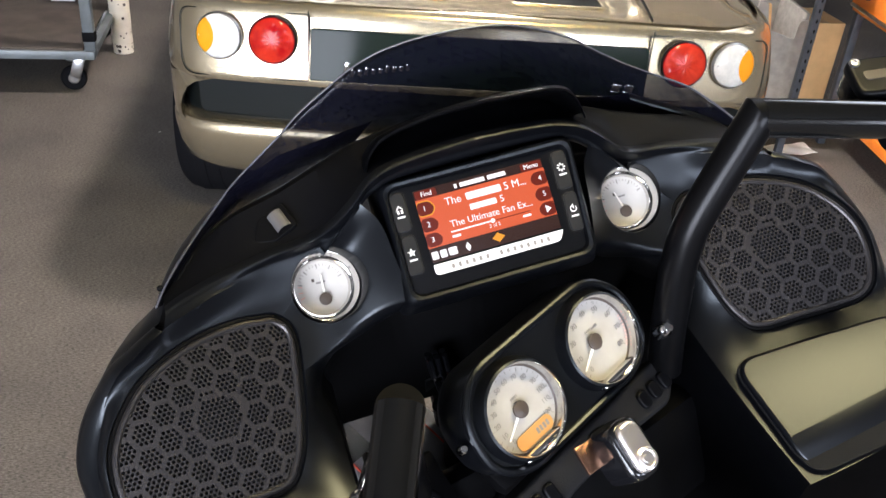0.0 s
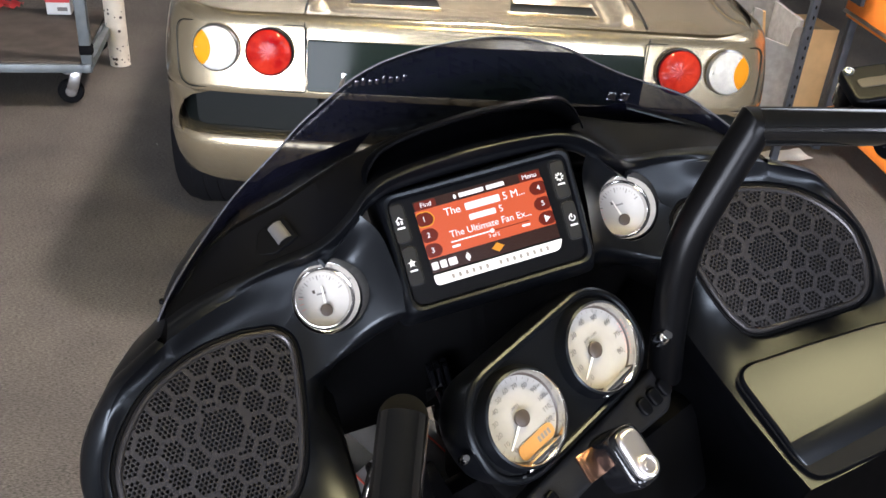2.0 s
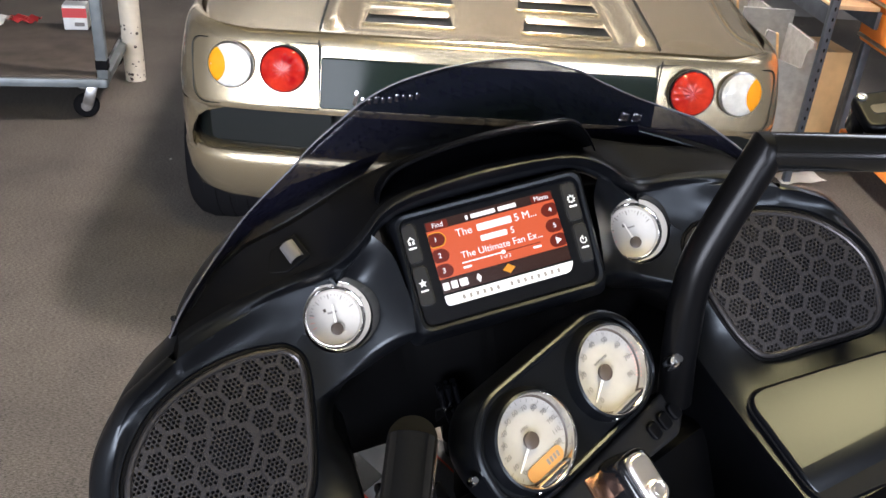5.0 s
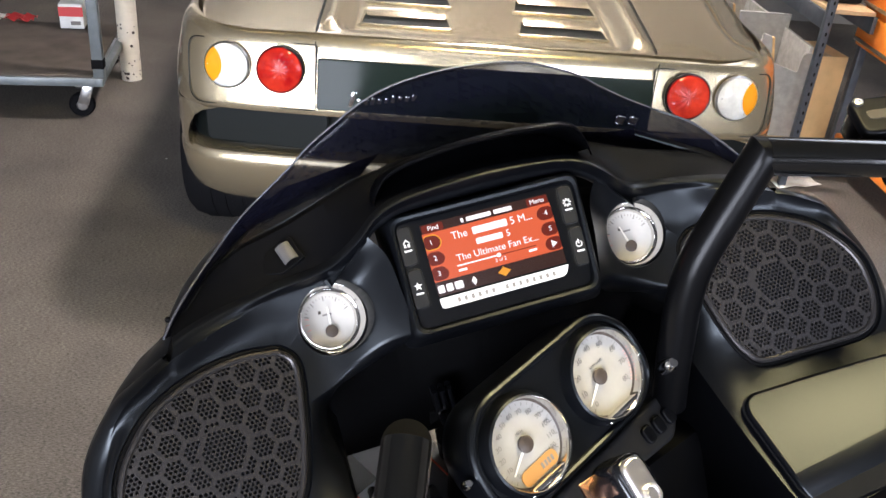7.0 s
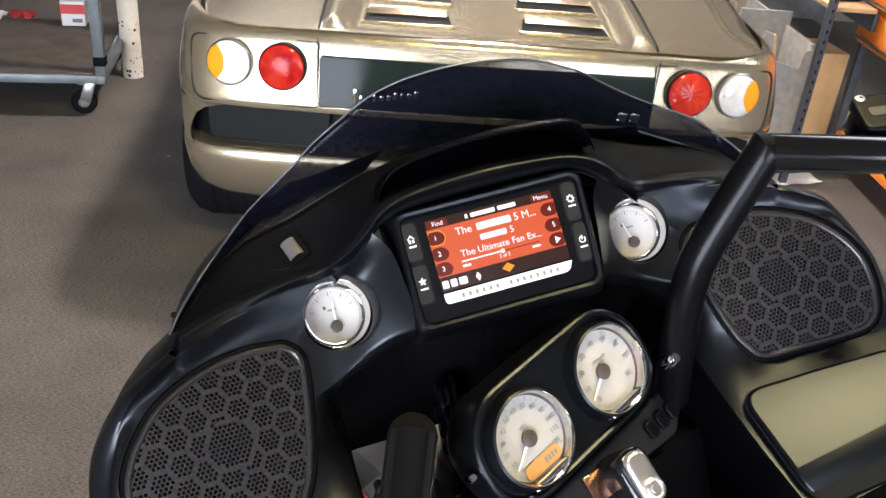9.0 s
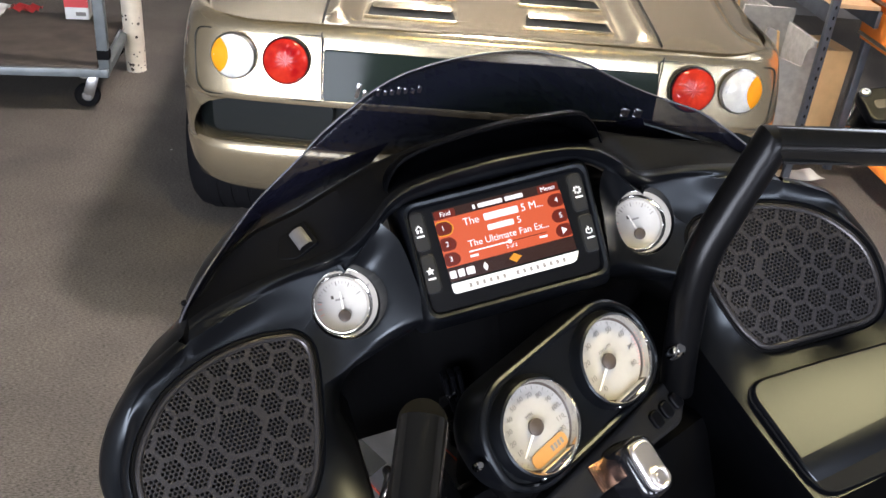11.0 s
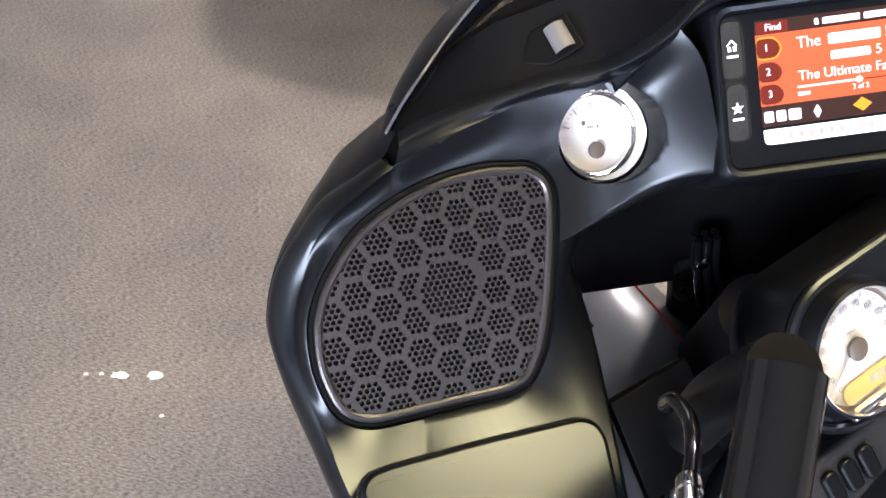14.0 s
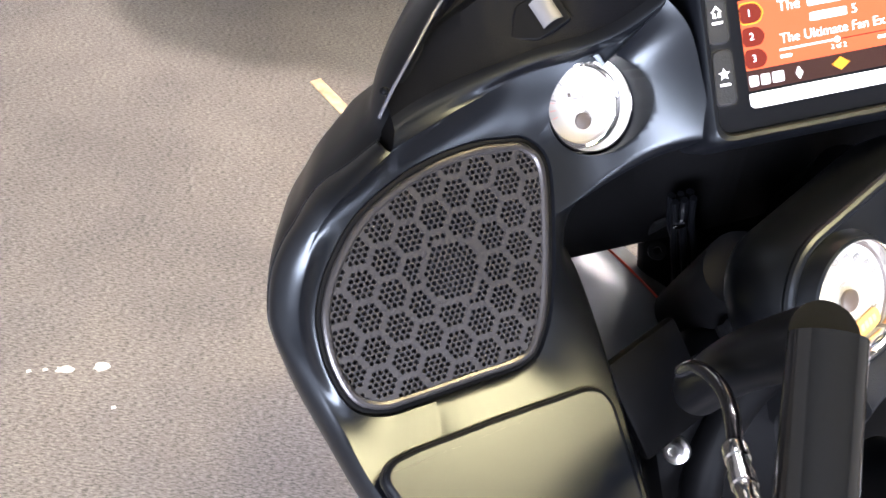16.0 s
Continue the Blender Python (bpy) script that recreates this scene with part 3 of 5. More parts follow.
def along(keys, n):
    """n + 1 even steps on a smooth line through the keys."""
    pts = catmull(keys, 12)
    run = [0.0]
    for a, b in zip(pts, pts[1:]):
        run.append(run[-1] + (b - a).length)
    out, k = [], 0
    for i in range(n + 1):
        d = run[-1] * i / n
        while k < len(run) - 2 and run[k + 1] < d:
            k += 1
        out.append(pts[k].lerp(pts[k + 1], min(1, (d - run[k]) / max(1e-9, run[k + 1] - run[k]))))
    return out


def bezier(a, b, c, d, t):
    return a * (1 - t) ** 3 + b * (3 * t * (1 - t) ** 2) + c * (3 * t * t * (1 - t)) + d * t ** 3


def speaker_y(u, z):
    return -0.369 * u + 0.888 * z + 74


def ledge_y(u, z):
    return -159 - 0.839 * (u - 215) + 3.08 * (z + 136)


# speaker opening and its plane
OUTLINE = [(232, -4), (221, -19), (227, -54), (238, -89), (249, -107), (265, -116), (308, -110), (353, -103), (377, -98), (394, -87), (403, -66), (404, -46), (400, -32), (388, -17), (364, -1), (332, 7), (300, 9), (268, 6), (247, 1)]
GN = Vector((0.369, -1, 0.888)).normalized()
GP = frame_on(P(-312, speaker_y(312, -52), -52), (1, 0, 0), GN)
GPI = GP.inverted()
FLAT = []
for p in catmull([(u, z, 0) for u, z in OUTLINE], 6, True):
    q = GPI @ P(-p.x, speaker_y(p.x, p.y), p.y)
    FLAT.append((q.x * 1000, q.y * 1000))


def widen(loop, d):
    out = []
    for i in range(len(loop)):
        t = Vector(loop[(i + 2) % len(loop)]) - Vector(loop[i - 2])
        n = Vector((t.y, -t.x)).normalized()
        if n.dot(Vector(loop[i])) < 0:
            n = -n
        out.append((loop[i][0] + n.x * d, loop[i][1] + n.y * d))
    return out


def polar(loop):
    q = sorted((math.atan2(b, a), math.hypot(a, b)) for a, b in loop)
    return [(q[-1][0] - 2 * math.pi, q[-1][1])] + q + [(q[0][0] + 2 * math.pi, q[0][1])]


# leading lines of the left half: place, then how far the face follows the speaker plane and how it dips at the line
GROOVE = [(331, -35, 39), (317, -32, 43), (291, -22, 46.5), (268, -12, 48), (226, 4, 49.5), (183, 9, 50.5), (159, 8, 56.5), (144, 4, 67), (128, 1, 84), (118, 6, 91), (105, 13, 98), (80, 18, 105), (43, 21, 106.5), (0, 22, 107), (-9.9, 22, 107)]
RIDGE = [(327, -23, 46), (313, -17, 49), (292, -11, 52.5), (270, -6, 55.5), (227, 1, 60), (206, 3, 62), (186, 3, 64), (166, 1, 69), (149, -4, 80), (128, -9, 99), (105, 1, 113.5), (80, 8, 119.5), (43, 12, 122), (0, 13, 123.5), (-11, 13, 123.5)]
CREST = [(333, -35, 36), (346, -45, 35), (360, -54, 31), (381, -63, 21), (399, -68, 0.5), (411, -77, -22), (420, -90, -39), (424, -106, -53), (423, -124, -64), (417, -145, -78), (407, -170, -94), (395, -205, -108), (375, -245, -125), (350, -288, -146)]
OUTER = [(338, -11, 29), (350, -15, 24.5), (362, -19, 20), (385, -22, 9.5), (398, -28, 1), (410, -35, -11), (423, -43, -22), (435, -54, -36), (443, -70, -53), (445, -86, -69), (436, -118, -104), (423, -150, -130), (410, -184, -146), (392, -225, -160), (366, -270, -178)]
LIP = (94, -52, 1)
SEGS = [
    (along([(*p, 0.6, 0.0) for p in GROOVE[:10]], 90)),
    (along([(118, 6, 91, 0.7, 0.2), (104, -8, 72, 0.95, 0.75), (99, -30, 42, 1.0, 0.9), (*LIP, 1.0, 0.7)], 26)),
    (along([(*LIP, 1.0, 0.7), (108, -30, -25, 1.0, 0.3), (134, -4, -55, 0.95, -0.1), (158, -5, -62, 0.9, -0.2), (180, -14, -66, 0.6, -0.35), (195, -22, -77, 0.6, -0.4), (203, -33, -88, 0.6, -0.4), (205, -42, -97, 0.5, -0.4)], 50)),
    (along([(205, -42, -97, 0.5, -0.4), (199, -62, -113, 0.3, -0.5), (197.5, -100, -125, 0.1, -0.4), (197.5, -140, -138, 0.0, -0.2), (198, -195, -155, 0.0, -0.1), (200, -250, -171, 0.0, 0.0), (203, -292, -183, 0.0, 0.0)], 40)),
    (along([(203, -292, -183, 0.0, 0.0), (260, -299, -168, 0.0, 0.0), (315, -300, -154, 0.0, 0.0), (350, -288, -146, 0.0, 0.1)], 30)),
    (along([(*p, max(0.0, min(0.8, (p[2] + 90) / 50)), 0.25 + 0.45 * smoothstep(-110, -40, p[2])) for p in reversed(CREST)], 110)),
]
GAUGE_N = Vector((0.20, -0.77, 0.60)).normalized()
GAUGE_AT = P(-170, 2.5, 8)
GAUGE_R = 0.0385

wing = bmesh.new()
floor_loop, wall_loop, edge_loop = polar(widen(FLAT, 2)), polar(widen(FLAT, 7)), polar(widen(FLAT, 8.5))
rows = []
for seg in SEGS:
    for q in seg[:-1]:
        end = L(q)
        e2 = GPI @ end
        ang = math.atan2(e2.y, e2.x)
        ray = Vector((math.cos(ang), math.sin(ang)))
        base = [GP @ Vector((ray.x * table(ang, t) * 0.001, ray.y * table(ang, t) * 0.001, h)) for t, h in ((floor_loop, -0.001), (wall_loop, -0.001), (edge_loop, 0.004))]
        a = base[-1]
        chord = end - a
        flat = (GP.to_3x3() @ Vector((ray.x, ray.y, 0))).normalized()
        k = chord.length
        c1 = a + (flat * q[3] + chord.normalized() * (1 - q[3])) * (k * 0.36)
        c2 = end - chord * 0.36 + Vector((0, q[4] * k * 0.36, 0))
        rows.append(base + [bezier(a, c1, c2, end, t / 30) for t in range(1, 31)])
grid(rows, wing, close_v=True)
# rim band from the crest to the outer edge
crest, outer = along(CREST, 110), along(OUTER, 110)
rows = []
for a, b in zip(crest, outer):
    p, q = L(a), L(b)
    d = q - p
    rows.append([bezier(p, p + d * 0.3 + P(-6, -3, 7), q - d * 0.25 + P(-7, -6, 6), q, t / 10) for t in range(11)])
grid(rows, wing)
# ridge lip from the groove over its crest to the seam of the shelf
groove, ridge = along(GROOVE, 150), along(RIDGE, 150)
SEAM = [Vector((r.x, r.y + 11, r.z + 2.5)) for r in ridge]
rows = []
for g, r, s in zip(groove, ridge, SEAM):
    a, b, c = L(g), L(r), L(s)
    rows.append([a - P(0, 0, 3), a, a.lerp(b, 0.12) + P(0, 0.9, 0), a.lerp(b, 0.3) + P(0, 0.8, 0), a.lerp(b, 0.6) + P(0, 0, 0), a.lerp(b, 0.85) + P(0, -0.5, 0), b + P(0, -0.3, -0.5), b + P(0, 0.5, 0.6), b + P(0, 2, 1.3), b.lerp(c, 0.5) + P(0, 0, 0.9), c])
grid(rows, wing)
# behind the top of the display
grid([[L(g) - P(0, 0, 3), L(g) + P(0, 5, -8), P(-g.x, 44, 84)] for g in groove if g.x < 122], wing)
bmesh.ops.remove_doubles(wing, verts=wing.verts, dist=0.0002)
# round well of the small gauge
for v in wing.verts:
    d = v.co - GAUGE_AT
    h = d.dot(GAUGE_N)
    r = (d - GAUGE_N * h).length
    v.tag = r < GAUGE_R and abs(h) < 0.05 and v.co.z < 0.047
gone = [f for f in wing.faces if all(v.tag for v in f.verts)]
bmesh.ops.delete(wing, geom=gone, context="FACES")
wing.normal_update()
for v in wing.verts:
    if v.tag:
        d = v.co - GAUGE_AT
        h = d.dot(GAUGE_N)
        side = d - GAUGE_N * h
        step = side.normalized() * GAUGE_R - side
        lean = v.normal.dot(GAUGE_N)
        rise = v.normal.dot(step) / lean if abs(lean) > 0.4 else 0.0
        v.co += step - GAUGE_N * max(-0.003, min(0.003, rise))
edges = [e for e in wing.edges if e.is_boundary and all(v.tag for v in e.verts)]
for depth, r in ((0.0012, 0.0378), (0.03, 0.037)):
    made = bmesh.ops.extrude_edge_only(wing, edges=edges)["geom"]
    edges = [g for g in made if isinstance(g, bmesh.types.BMEdge)]
    for v in [g for g in made if isinstance(g, bmesh.types.BMVert)]:
        d = v.co - GAUGE_AT
        h = d.dot(GAUGE_N)
        side = (d - GAUGE_N * h).normalized()
        v.co = GAUGE_AT + GAUGE_N * (h - depth if depth < 0.01 else -0.028) + side * r
whole = wing.copy()
wing.transform(MIRROR)
part("inner_fairing", join(whole, wing), SATIN, bike, angle=50)

# dark recess under the display and beside it
half = SEGS[2]
rows = []
for q in half:
    a = L(q)
    w = smoothstep(94, 120, q[0])
    rows.append([a, a + P(0, 4, -1), a + P(2, 14, -4 * w), P(-q[0] * 0.975, max(q[1] + 24, 34), q[2] - 20), P(-q[0] * 0.95, 54, min(q[2] - 60, -90)), P(-q[0] * 0.93, 58, -170), P(-q[0] * 0.93, 58, -238)])
first = rows[0]
for k in range(1, 9):
    rows.insert(0, [Vector((p.x + (0.008 - p.x) * k / 8, p.y, p.z)) for p in first])
bm = grid(rows)
a = L(SEGS[3][0])
grid([rows[-1], [a, a + P(2, 4, -8), a + P(6, 8, -20), P(-194, -30, -130), P(-193, -28, -170), P(-192, -26, -210), P(-192, -24, -260)]], bm)
b2 = bm.copy()
b2.transform(MIRROR)
part("dash_recess", join(bm, b2), RECESS, bike, "dark grained plastic recess under the display", angle=60)

# shell outside the seam, edge bead, end of the ridge lip
SHELL = [(232, 100, 80), (270, 68, 68), (300, 32, 59), (318, 12, 48), (330, -2, 36)] + OUTER
shell = along(SHELL, 90)
for flip in HALVES:
    rows = []
    for s in shell:
        w = smoothstep(330, 250, s.x) * smoothstep(0, 40, s.z)
        v = smoothstep(10, 40, s.z)
        rows.append([L(s) + P(-a, b, c) for a, b, c in ((0, 0, -2), (0.2, 1, 0.2), (1 + 3 * v, 9, -1 + 2 * v), (-1 + 8 * v + 8 * w, 26, -5 + 4 * v - 5 * w), (-5 + 10 * v + 14 * w, 48, -12 + 5 * v - 10 * w), (-12 + 10 * v + 16 * w, 85, -24 + 4 * v - 14 * w), (-40 + 14 * w, 150, -48), (-100 + 40 * w, 235, -78), (-205, 320, -105))])
    bm = grid(rows)
    bm.transform(flip)
    part("outer_fairing", bm, SATIN, bike, "satin black outer fairing shell", angle=60)
    bead = sweep([flip @ L(o) for o in along(OUTER, 90)], circle2(0.0017, 8), up=(0, 1, 0.2))
    part("fairing_edge", bead, SATIN, bike, "thin rounded edge of the shell")
    bm = grid([[flip @ L(p) for p in ((331, -35, 39), (327, -24, 46), (325, -12, 49), (326, -4, 48))], [flip @ L(p) for p in ((334, -35, 35), (336, -26, 32), (338, -14, 28), (339, -6, 26))]])
    part("trim_step", solid(bm, 0.002), MATT_BLACK, bike, "dark notch where the rim meets the ridge")

# full ridge and seam from side to side
across = [L(s) * 1000 for s in SEAM if s.x > -10]
across += [(MIRROR @ L(s)) * 1000 for s in reversed(SEAM) if s.x > -10]
RIDGE_S = [(p.x, p.z) for p in across]
SEAM_Y = [(p.x, p.y) for p in across]
XA, XB = across[0].x, across[-1].x


def middle(x):
    """-1 to 1 from one end of the ridge to the other."""
    return (2 * x - XA - XB) / (XB - XA)


# inner walls below the ledges
for flip in HALVES:
    rows = []
    for q in SEGS[3]:
        a = L(q)
        rows.append([a, a + P(3, 2, -5), P(-194, q[1] + 6, q[2] - 30), P(-192, q[1] + 8, -300), P(-188, q[1] + 8, -470)])
    bm = grid(rows)
    bm.transform(flip)
    part("inner_wall", solid(bm, 0.002), SATIN_PLASTIC, bike)

# shelf behind the ridge, windshield, visor
edge = catmull([(-336, -8, 46), (-322, 4, 60), (-304, 22, 72), (-272, 66, 82), (-235, 86, 104), (-178, 99, 133), (-148, 104, 152), (-113, 108, 170), (-79, 110, 186), (-38, 111, 196), (24, 112, 198), (94, 112, 188), (159, 114, 159), (193, 116, 134), (228, 117, 110), (262, 115, 91), (300, 104, 71), (328, 80, 47), (344, 52, 29), (352, 32, 20)], 5)


BACK = [Vector(p) for p in ((-336, -2, 46), (-320, 20, 50), (-300, 42, 58), (-280, 53, 68), (-243, 60, 84), (-193, 62, 95), (-153, 66, 107), (-108, 74, 118), (-50, 88, 120), (10, 94, 120), (70, 94, 117), (118, 90, 106), (160, 86, 88), (200, 82, 73), (235, 80, 61), (275, 78, 50), (310, 70, 38), (336, 52, 26), (352, 36, 20))]
BACK_Y, BACK_Z = [(p.x, p.y) for p in BACK], [(p.x, p.z) for p in BACK]


def shield_base(x):
    c = max(0.0, 1 - middle(x) ** 2)
    return x * 0.985, table(x, BACK_Y) + 8 + 60 * min(1, 2 * c), table(x, BACK_Z) - 6 - 22 * min(1, 3 * c)


rows = []
for x, z in RIDGE_S:
    y = table(x, SEAM_Y)
    c = max(0.0, 1 - middle(x) ** 2)
    yb, zb = max(table(x, BACK_Y), y + 4), table(x, BACK_Z)
    sag = P(0, 0, -4 * c)
    a, b = P(x, y, z - 0.6), P(x, yb, zb)
    rows.append([P(x, y - 1, z - 3), a, P(x, y + 1.5, z - 0.4), a.lerp(b, 0.25) + sag * 0.6, a.lerp(b, 0.5) + sag, a.lerp(b, 0.75) + sag * 0.7, b, b + P(0, 10 * c + 1, -1), b + P(0, 28 * c + 3, -10 * c), b + P(0, 80 * c + 5, -60 * c)])
part("dash_shelf", grid(rows), SHELF, bike, "grained black shelf behind the ridge")
rows = []
for p in edge:
    bx_, by_, bz_ = shield_base(p.x)
    c = max(0.0, 1 - middle(p.x) ** 2)
    row = [P(p.x + (bx_ - p.x) * q, p.y + (by_ - p.y) * q - 12 * math.sin(math.pi * q) * c, p.z + (bz_ - 2 - p.z) * q) for q in [k / 12 for k in range(13)]]
    lip_w = smoothstep(0.3, 0.8, c)
    rows.append([row[0] + P(0, 9, 1.5) * lip_w, row[0] + P(0, 5, 1.2) * lip_w, row[0] + P(0, 1.5, 0) * lip_w] + row[1:])
part("windshield", solid(grid(rows), 0.003), SMOKE, bike, "dark smoked short windshield")
part("windshield_edge", sweep([r[0] for r in rows], circle2(0.0013, 8), up=(0, 1, 0.2)), EDGE_ACRYLIC, bike, "polished grey edge of the windshield")
for at, nm in (((-328, 8, 57), -1), ((342, 46, 33), 1)):
    part("windshield_screw", lathe([(0.0, 0.0025), (0.002, 0.0023), (0.003, 0.001), (0.0032, 0.0), (0.0032, -0.002)], 16, frame_on(P(*at), (0, 1, 0), (nm, -0.3, 0.5))), MATT_BLACK, bike, "small dark screw at the windshield edge")
lip = catmull([(-104, 24, 108), (-103, 20, 117), (-97, 20, 131), (-80, 20, 146.5), (-40, 20, 155), (20, 20, 158.5), (81, 20, 154.5), (112, 21, 148), (127, 23, 132), (137, 27, 108)], 5)
rows = [[P(p.x, p.y + 3, p.z - 2.5), P(p.x, p.y, p.z - 1.5), P(p.x, p.y - 1.4, p.z + 0.6), P(p.x, p.y, p.z + 2.6), P(p.x * 1.005, p.y + 7, p.z + 2.5), P(p.x * 1.01, p.y + 40, p.z - 16), P(p.x * 1.02, p.y + 80, p.z - 44), P(p.x * 1.03, p.y + 120, p.z - 80)] for p in lip]
part("visor", solid(grid(rows), 0.0025), SATIN_PLASTIC, bike, "black hood over the display")
# small frosted lamp in its slot on the shelf
LM = frame_on(P(-201, 36, 75.5), (1, 0.2, 0.3), (-0.2, -0.52, 0.83))
slot = part("shelf_lamp", plate(rounded([(-0.030, -0.004), (-0.012, -0.016), (0.016, -0.015), (0.016, 0.015), (-0.014, 0.016)], 0.003), 0.004, 0.001, LM), MATT_BLACK, bike, "small frosted lamp in a dark slot")
bm = grid([[Vector((0.003 + 0.0085 * math.sin(a), v * 0.011, 0.002 + 0.0065 * math.cos(a))) for a in [radians(-90 + 15 * k) for k in range(13)]] for v in (-1, -0.8, 0.8, 1)])
bm.transform(LM)
part("lens", bm, PALE_LAMP, slot)

# ---- display unit ----
SCR = frame_on(P(7, -12, 48), (1, 0, -0.01), (0, -0.775, 0.632))


def mm(pts):
    return [(a * 0.001, b * 0.001) for a, b in pts]


def outset(outline, d):
    return [(a + d * math.copysign(min(1, (abs(a) / 0.08) ** 3), a), b + d * math.copysign(min(1, (abs(b) / 0.045) ** 3), b)) for a, b in outline]


pod = rounded(mm([(-101, -66), (96, -66), (103, 55), (-100, 55)]), 0.013, 7)
rows = [[SCR @ Vector((a, b, 0.004)) for a, b in outset(pod, -0.005)], [SCR @ Vector((a, b, 0.010)) for a, b in outset(pod, -0.003)], [SCR @ Vector((a, b, 0.011)) for a, b in pod],
        [SCR @ Vector((a, b, 0.008)) for a, b in outset(pod, 0.003)], [SCR @ Vector((a, b, 0.0)) for a, b in outset(pod, 0.005)], [SCR @ Vector((a, b, -0.02)) for a, b in outset(pod, 0.010)],
        [SCR @ Vector((a, b, -0.05)) for a, b in outset(pod, 0.010)]]
part("display_surround", grid(rows, close_u=True), SATIN, bike, "raised satin black lip round the display")
display = part("display_unit", plate(outset(pod, -0.004), 0.008, 0.002, SCR, z0=-0.003), SATIN_PLASTIC, bike, "black display unit with four side keys")
Z1 = 0.0052


def ui(name, outline, material, h=0.0003, z=Z1, label=""):
    return part(name, plate(outline, h, 0, SCR, z0=z), material, display, label, smooth=False)


def rect(x0, y0, x1, y1, r=0.0):
    o = mm([(x0, y0), (x1, y0), (x1, y1), (x0, y1)])
    return rounded(o, r * 0.001, 4) if r else o


ui("screen", rect(-70, -33, 70, 43, 1), SCREEN_DARK, 0.0006, 0.0046, "glowing orange media screen")
ui("screen_field", rect(-70, -18, 70, 33), ORANGE_SCREEN)
ui("screen_tab", rect(-69, 33.4, -46, 42, 2), SCREEN_BROWN)
ui("screen_tab", rect(46, 33.4, 69, 42, 2), SCREEN_BROWN)
Z2, Z3 = Z1 + 0.0004, Z1 + 0.0009
for i, v in enumerate((23, 6, -10)):
    for s in (-1, 1):
        o = rounded(mm([(s * 70, v - 7), (s * 56, v - 7), (s * 52, v), (s * 57, v + 7), (s * 70, v + 7)]), 0.004, 4)
        if s < 0 and i == 0:
            ui("tab_edge", rounded(mm([(-70, v - 8.2), (-55.5, v - 8.2), (-50.6, v), (-56.4, v + 8.2), (-70, v + 8.2)]), 0.004, 4), SCREEN_AMBER, 0.0002, Z1 + 0.0002)
        ui("screen_tab", o, SCREEN_BROWN, 0.0003, Z2)
T = lambda x, y, z=Z3: SCR @ Matrix.Translation((x * 0.001, y * 0.001, z))
for i, v in enumerate((23, 6, -10)):
    words("digit", "123"[i], 0.0075, SCREEN_WHITE, display, T(-63, v))
    if i < 2:
        words("digit", "45"[i], 0.0075, SCREEN_WHITE, display, T(63, v))
ui("play_arrow", mm([(60, -14), (66, -10), (60, -6)]), SCREEN_WHITE, 0.0003, Z3)
words("caption", "Find", 0.0072, SCREEN_WHITE, display, T(-57, 37.5))
words("caption", "Menu", 0.0072, SCREEN_WHITE, display, T(57, 37.5))
for x0, x1 in ((-27, -24), (-21, 6), (9, 29)):
    ui("caption_bar", rect(x0, 35.2, x1, 39.8, 1), SCREEN_WHITE, 0.0003, Z3)
words("caption", "The", 0.0112, SCREEN_WHITE, display, T(-41, 24), "LEFT")
ui("caption_bar", rect(-18, 20.4, 20, 28, 1.5), SCREEN_WHITE, 0.0003, Z3)
words("caption", "5 M...", 0.0112, SCREEN_WHITE, display, T(23, 24), "LEFT")
ui("caption_bar", rect(-17, 9.4, 12, 15.6, 1.5), SCREEN_WHITE, 0.0003, Z3)
words("caption", "5", 0.0098, SCREEN_WHITE, display, T(18, 12.5))
words("caption", "The Ultimate Fan Ex...", 0.0100, SCREEN_WHITE, display, T(3, 0.5))
ui("progress_line", rect(-43, -7.6, 43, -6.8), SCREEN_BROWN, 0.0002, Z2)
ui("progress_line", rect(-43, -7.9, 2, -6.4), SCREEN_WHITE, 0.0003, Z3)
ui("progress_dot", [(0.002 + 0.0024 * math.cos(a), -0.0071 + 0.0024 * math.sin(a)) for a in [k * math.pi / 6 for k in range(12)]], SCREEN_WHITE, 0.0003, Z3 + 0.0004)
words("caption", "2 of 2", 0.0052, SCREEN_WHITE, display, T(3, -12))
ui("caption_bar", rect(-43, -13.4, -34, -10.8, 0.8), SCREEN_WHITE, 0.0003, Z3)
ui("caption_bar", rect(34, -12.4, 43, -10, 0.8), SCREEN_WHITE, 0.0003, Z3)
for x0, x1 in ((-69, -62), (-60, -53), (-51, -42)):
    ui("caption_bar", rect(x0, -30, x1, -22, 1.5), SCREEN_WHITE, 0.0003, Z3)
ui("status_mark", rounded(mm([(-33, -26), (-30, -21), (-27, -26), (-30, -31)]), 0.001), SCREEN_WHITE, 0.0003, Z3)
ui("status_mark", mm([(-4, -25), (3, -20), (10, -25), (3, -30)]), SCREEN_AMBER, 0.0003, Z3)
ui("name_strip", rounded(mm([(-70, -46), (66, -46), (71, -35), (-70, -35)]), [0.007, 0.007, 0.001, 0.001], 5), ICON, 0.0012, 0.0046, "white strip below the screen")
for i in range(15):
    if i != 6:
        ui("letter_bar", rect(-52 + 7.4 * i, -43, -49 + 7.4 * i, -38.4), DIAL_INK, 0.0002, 0.006)
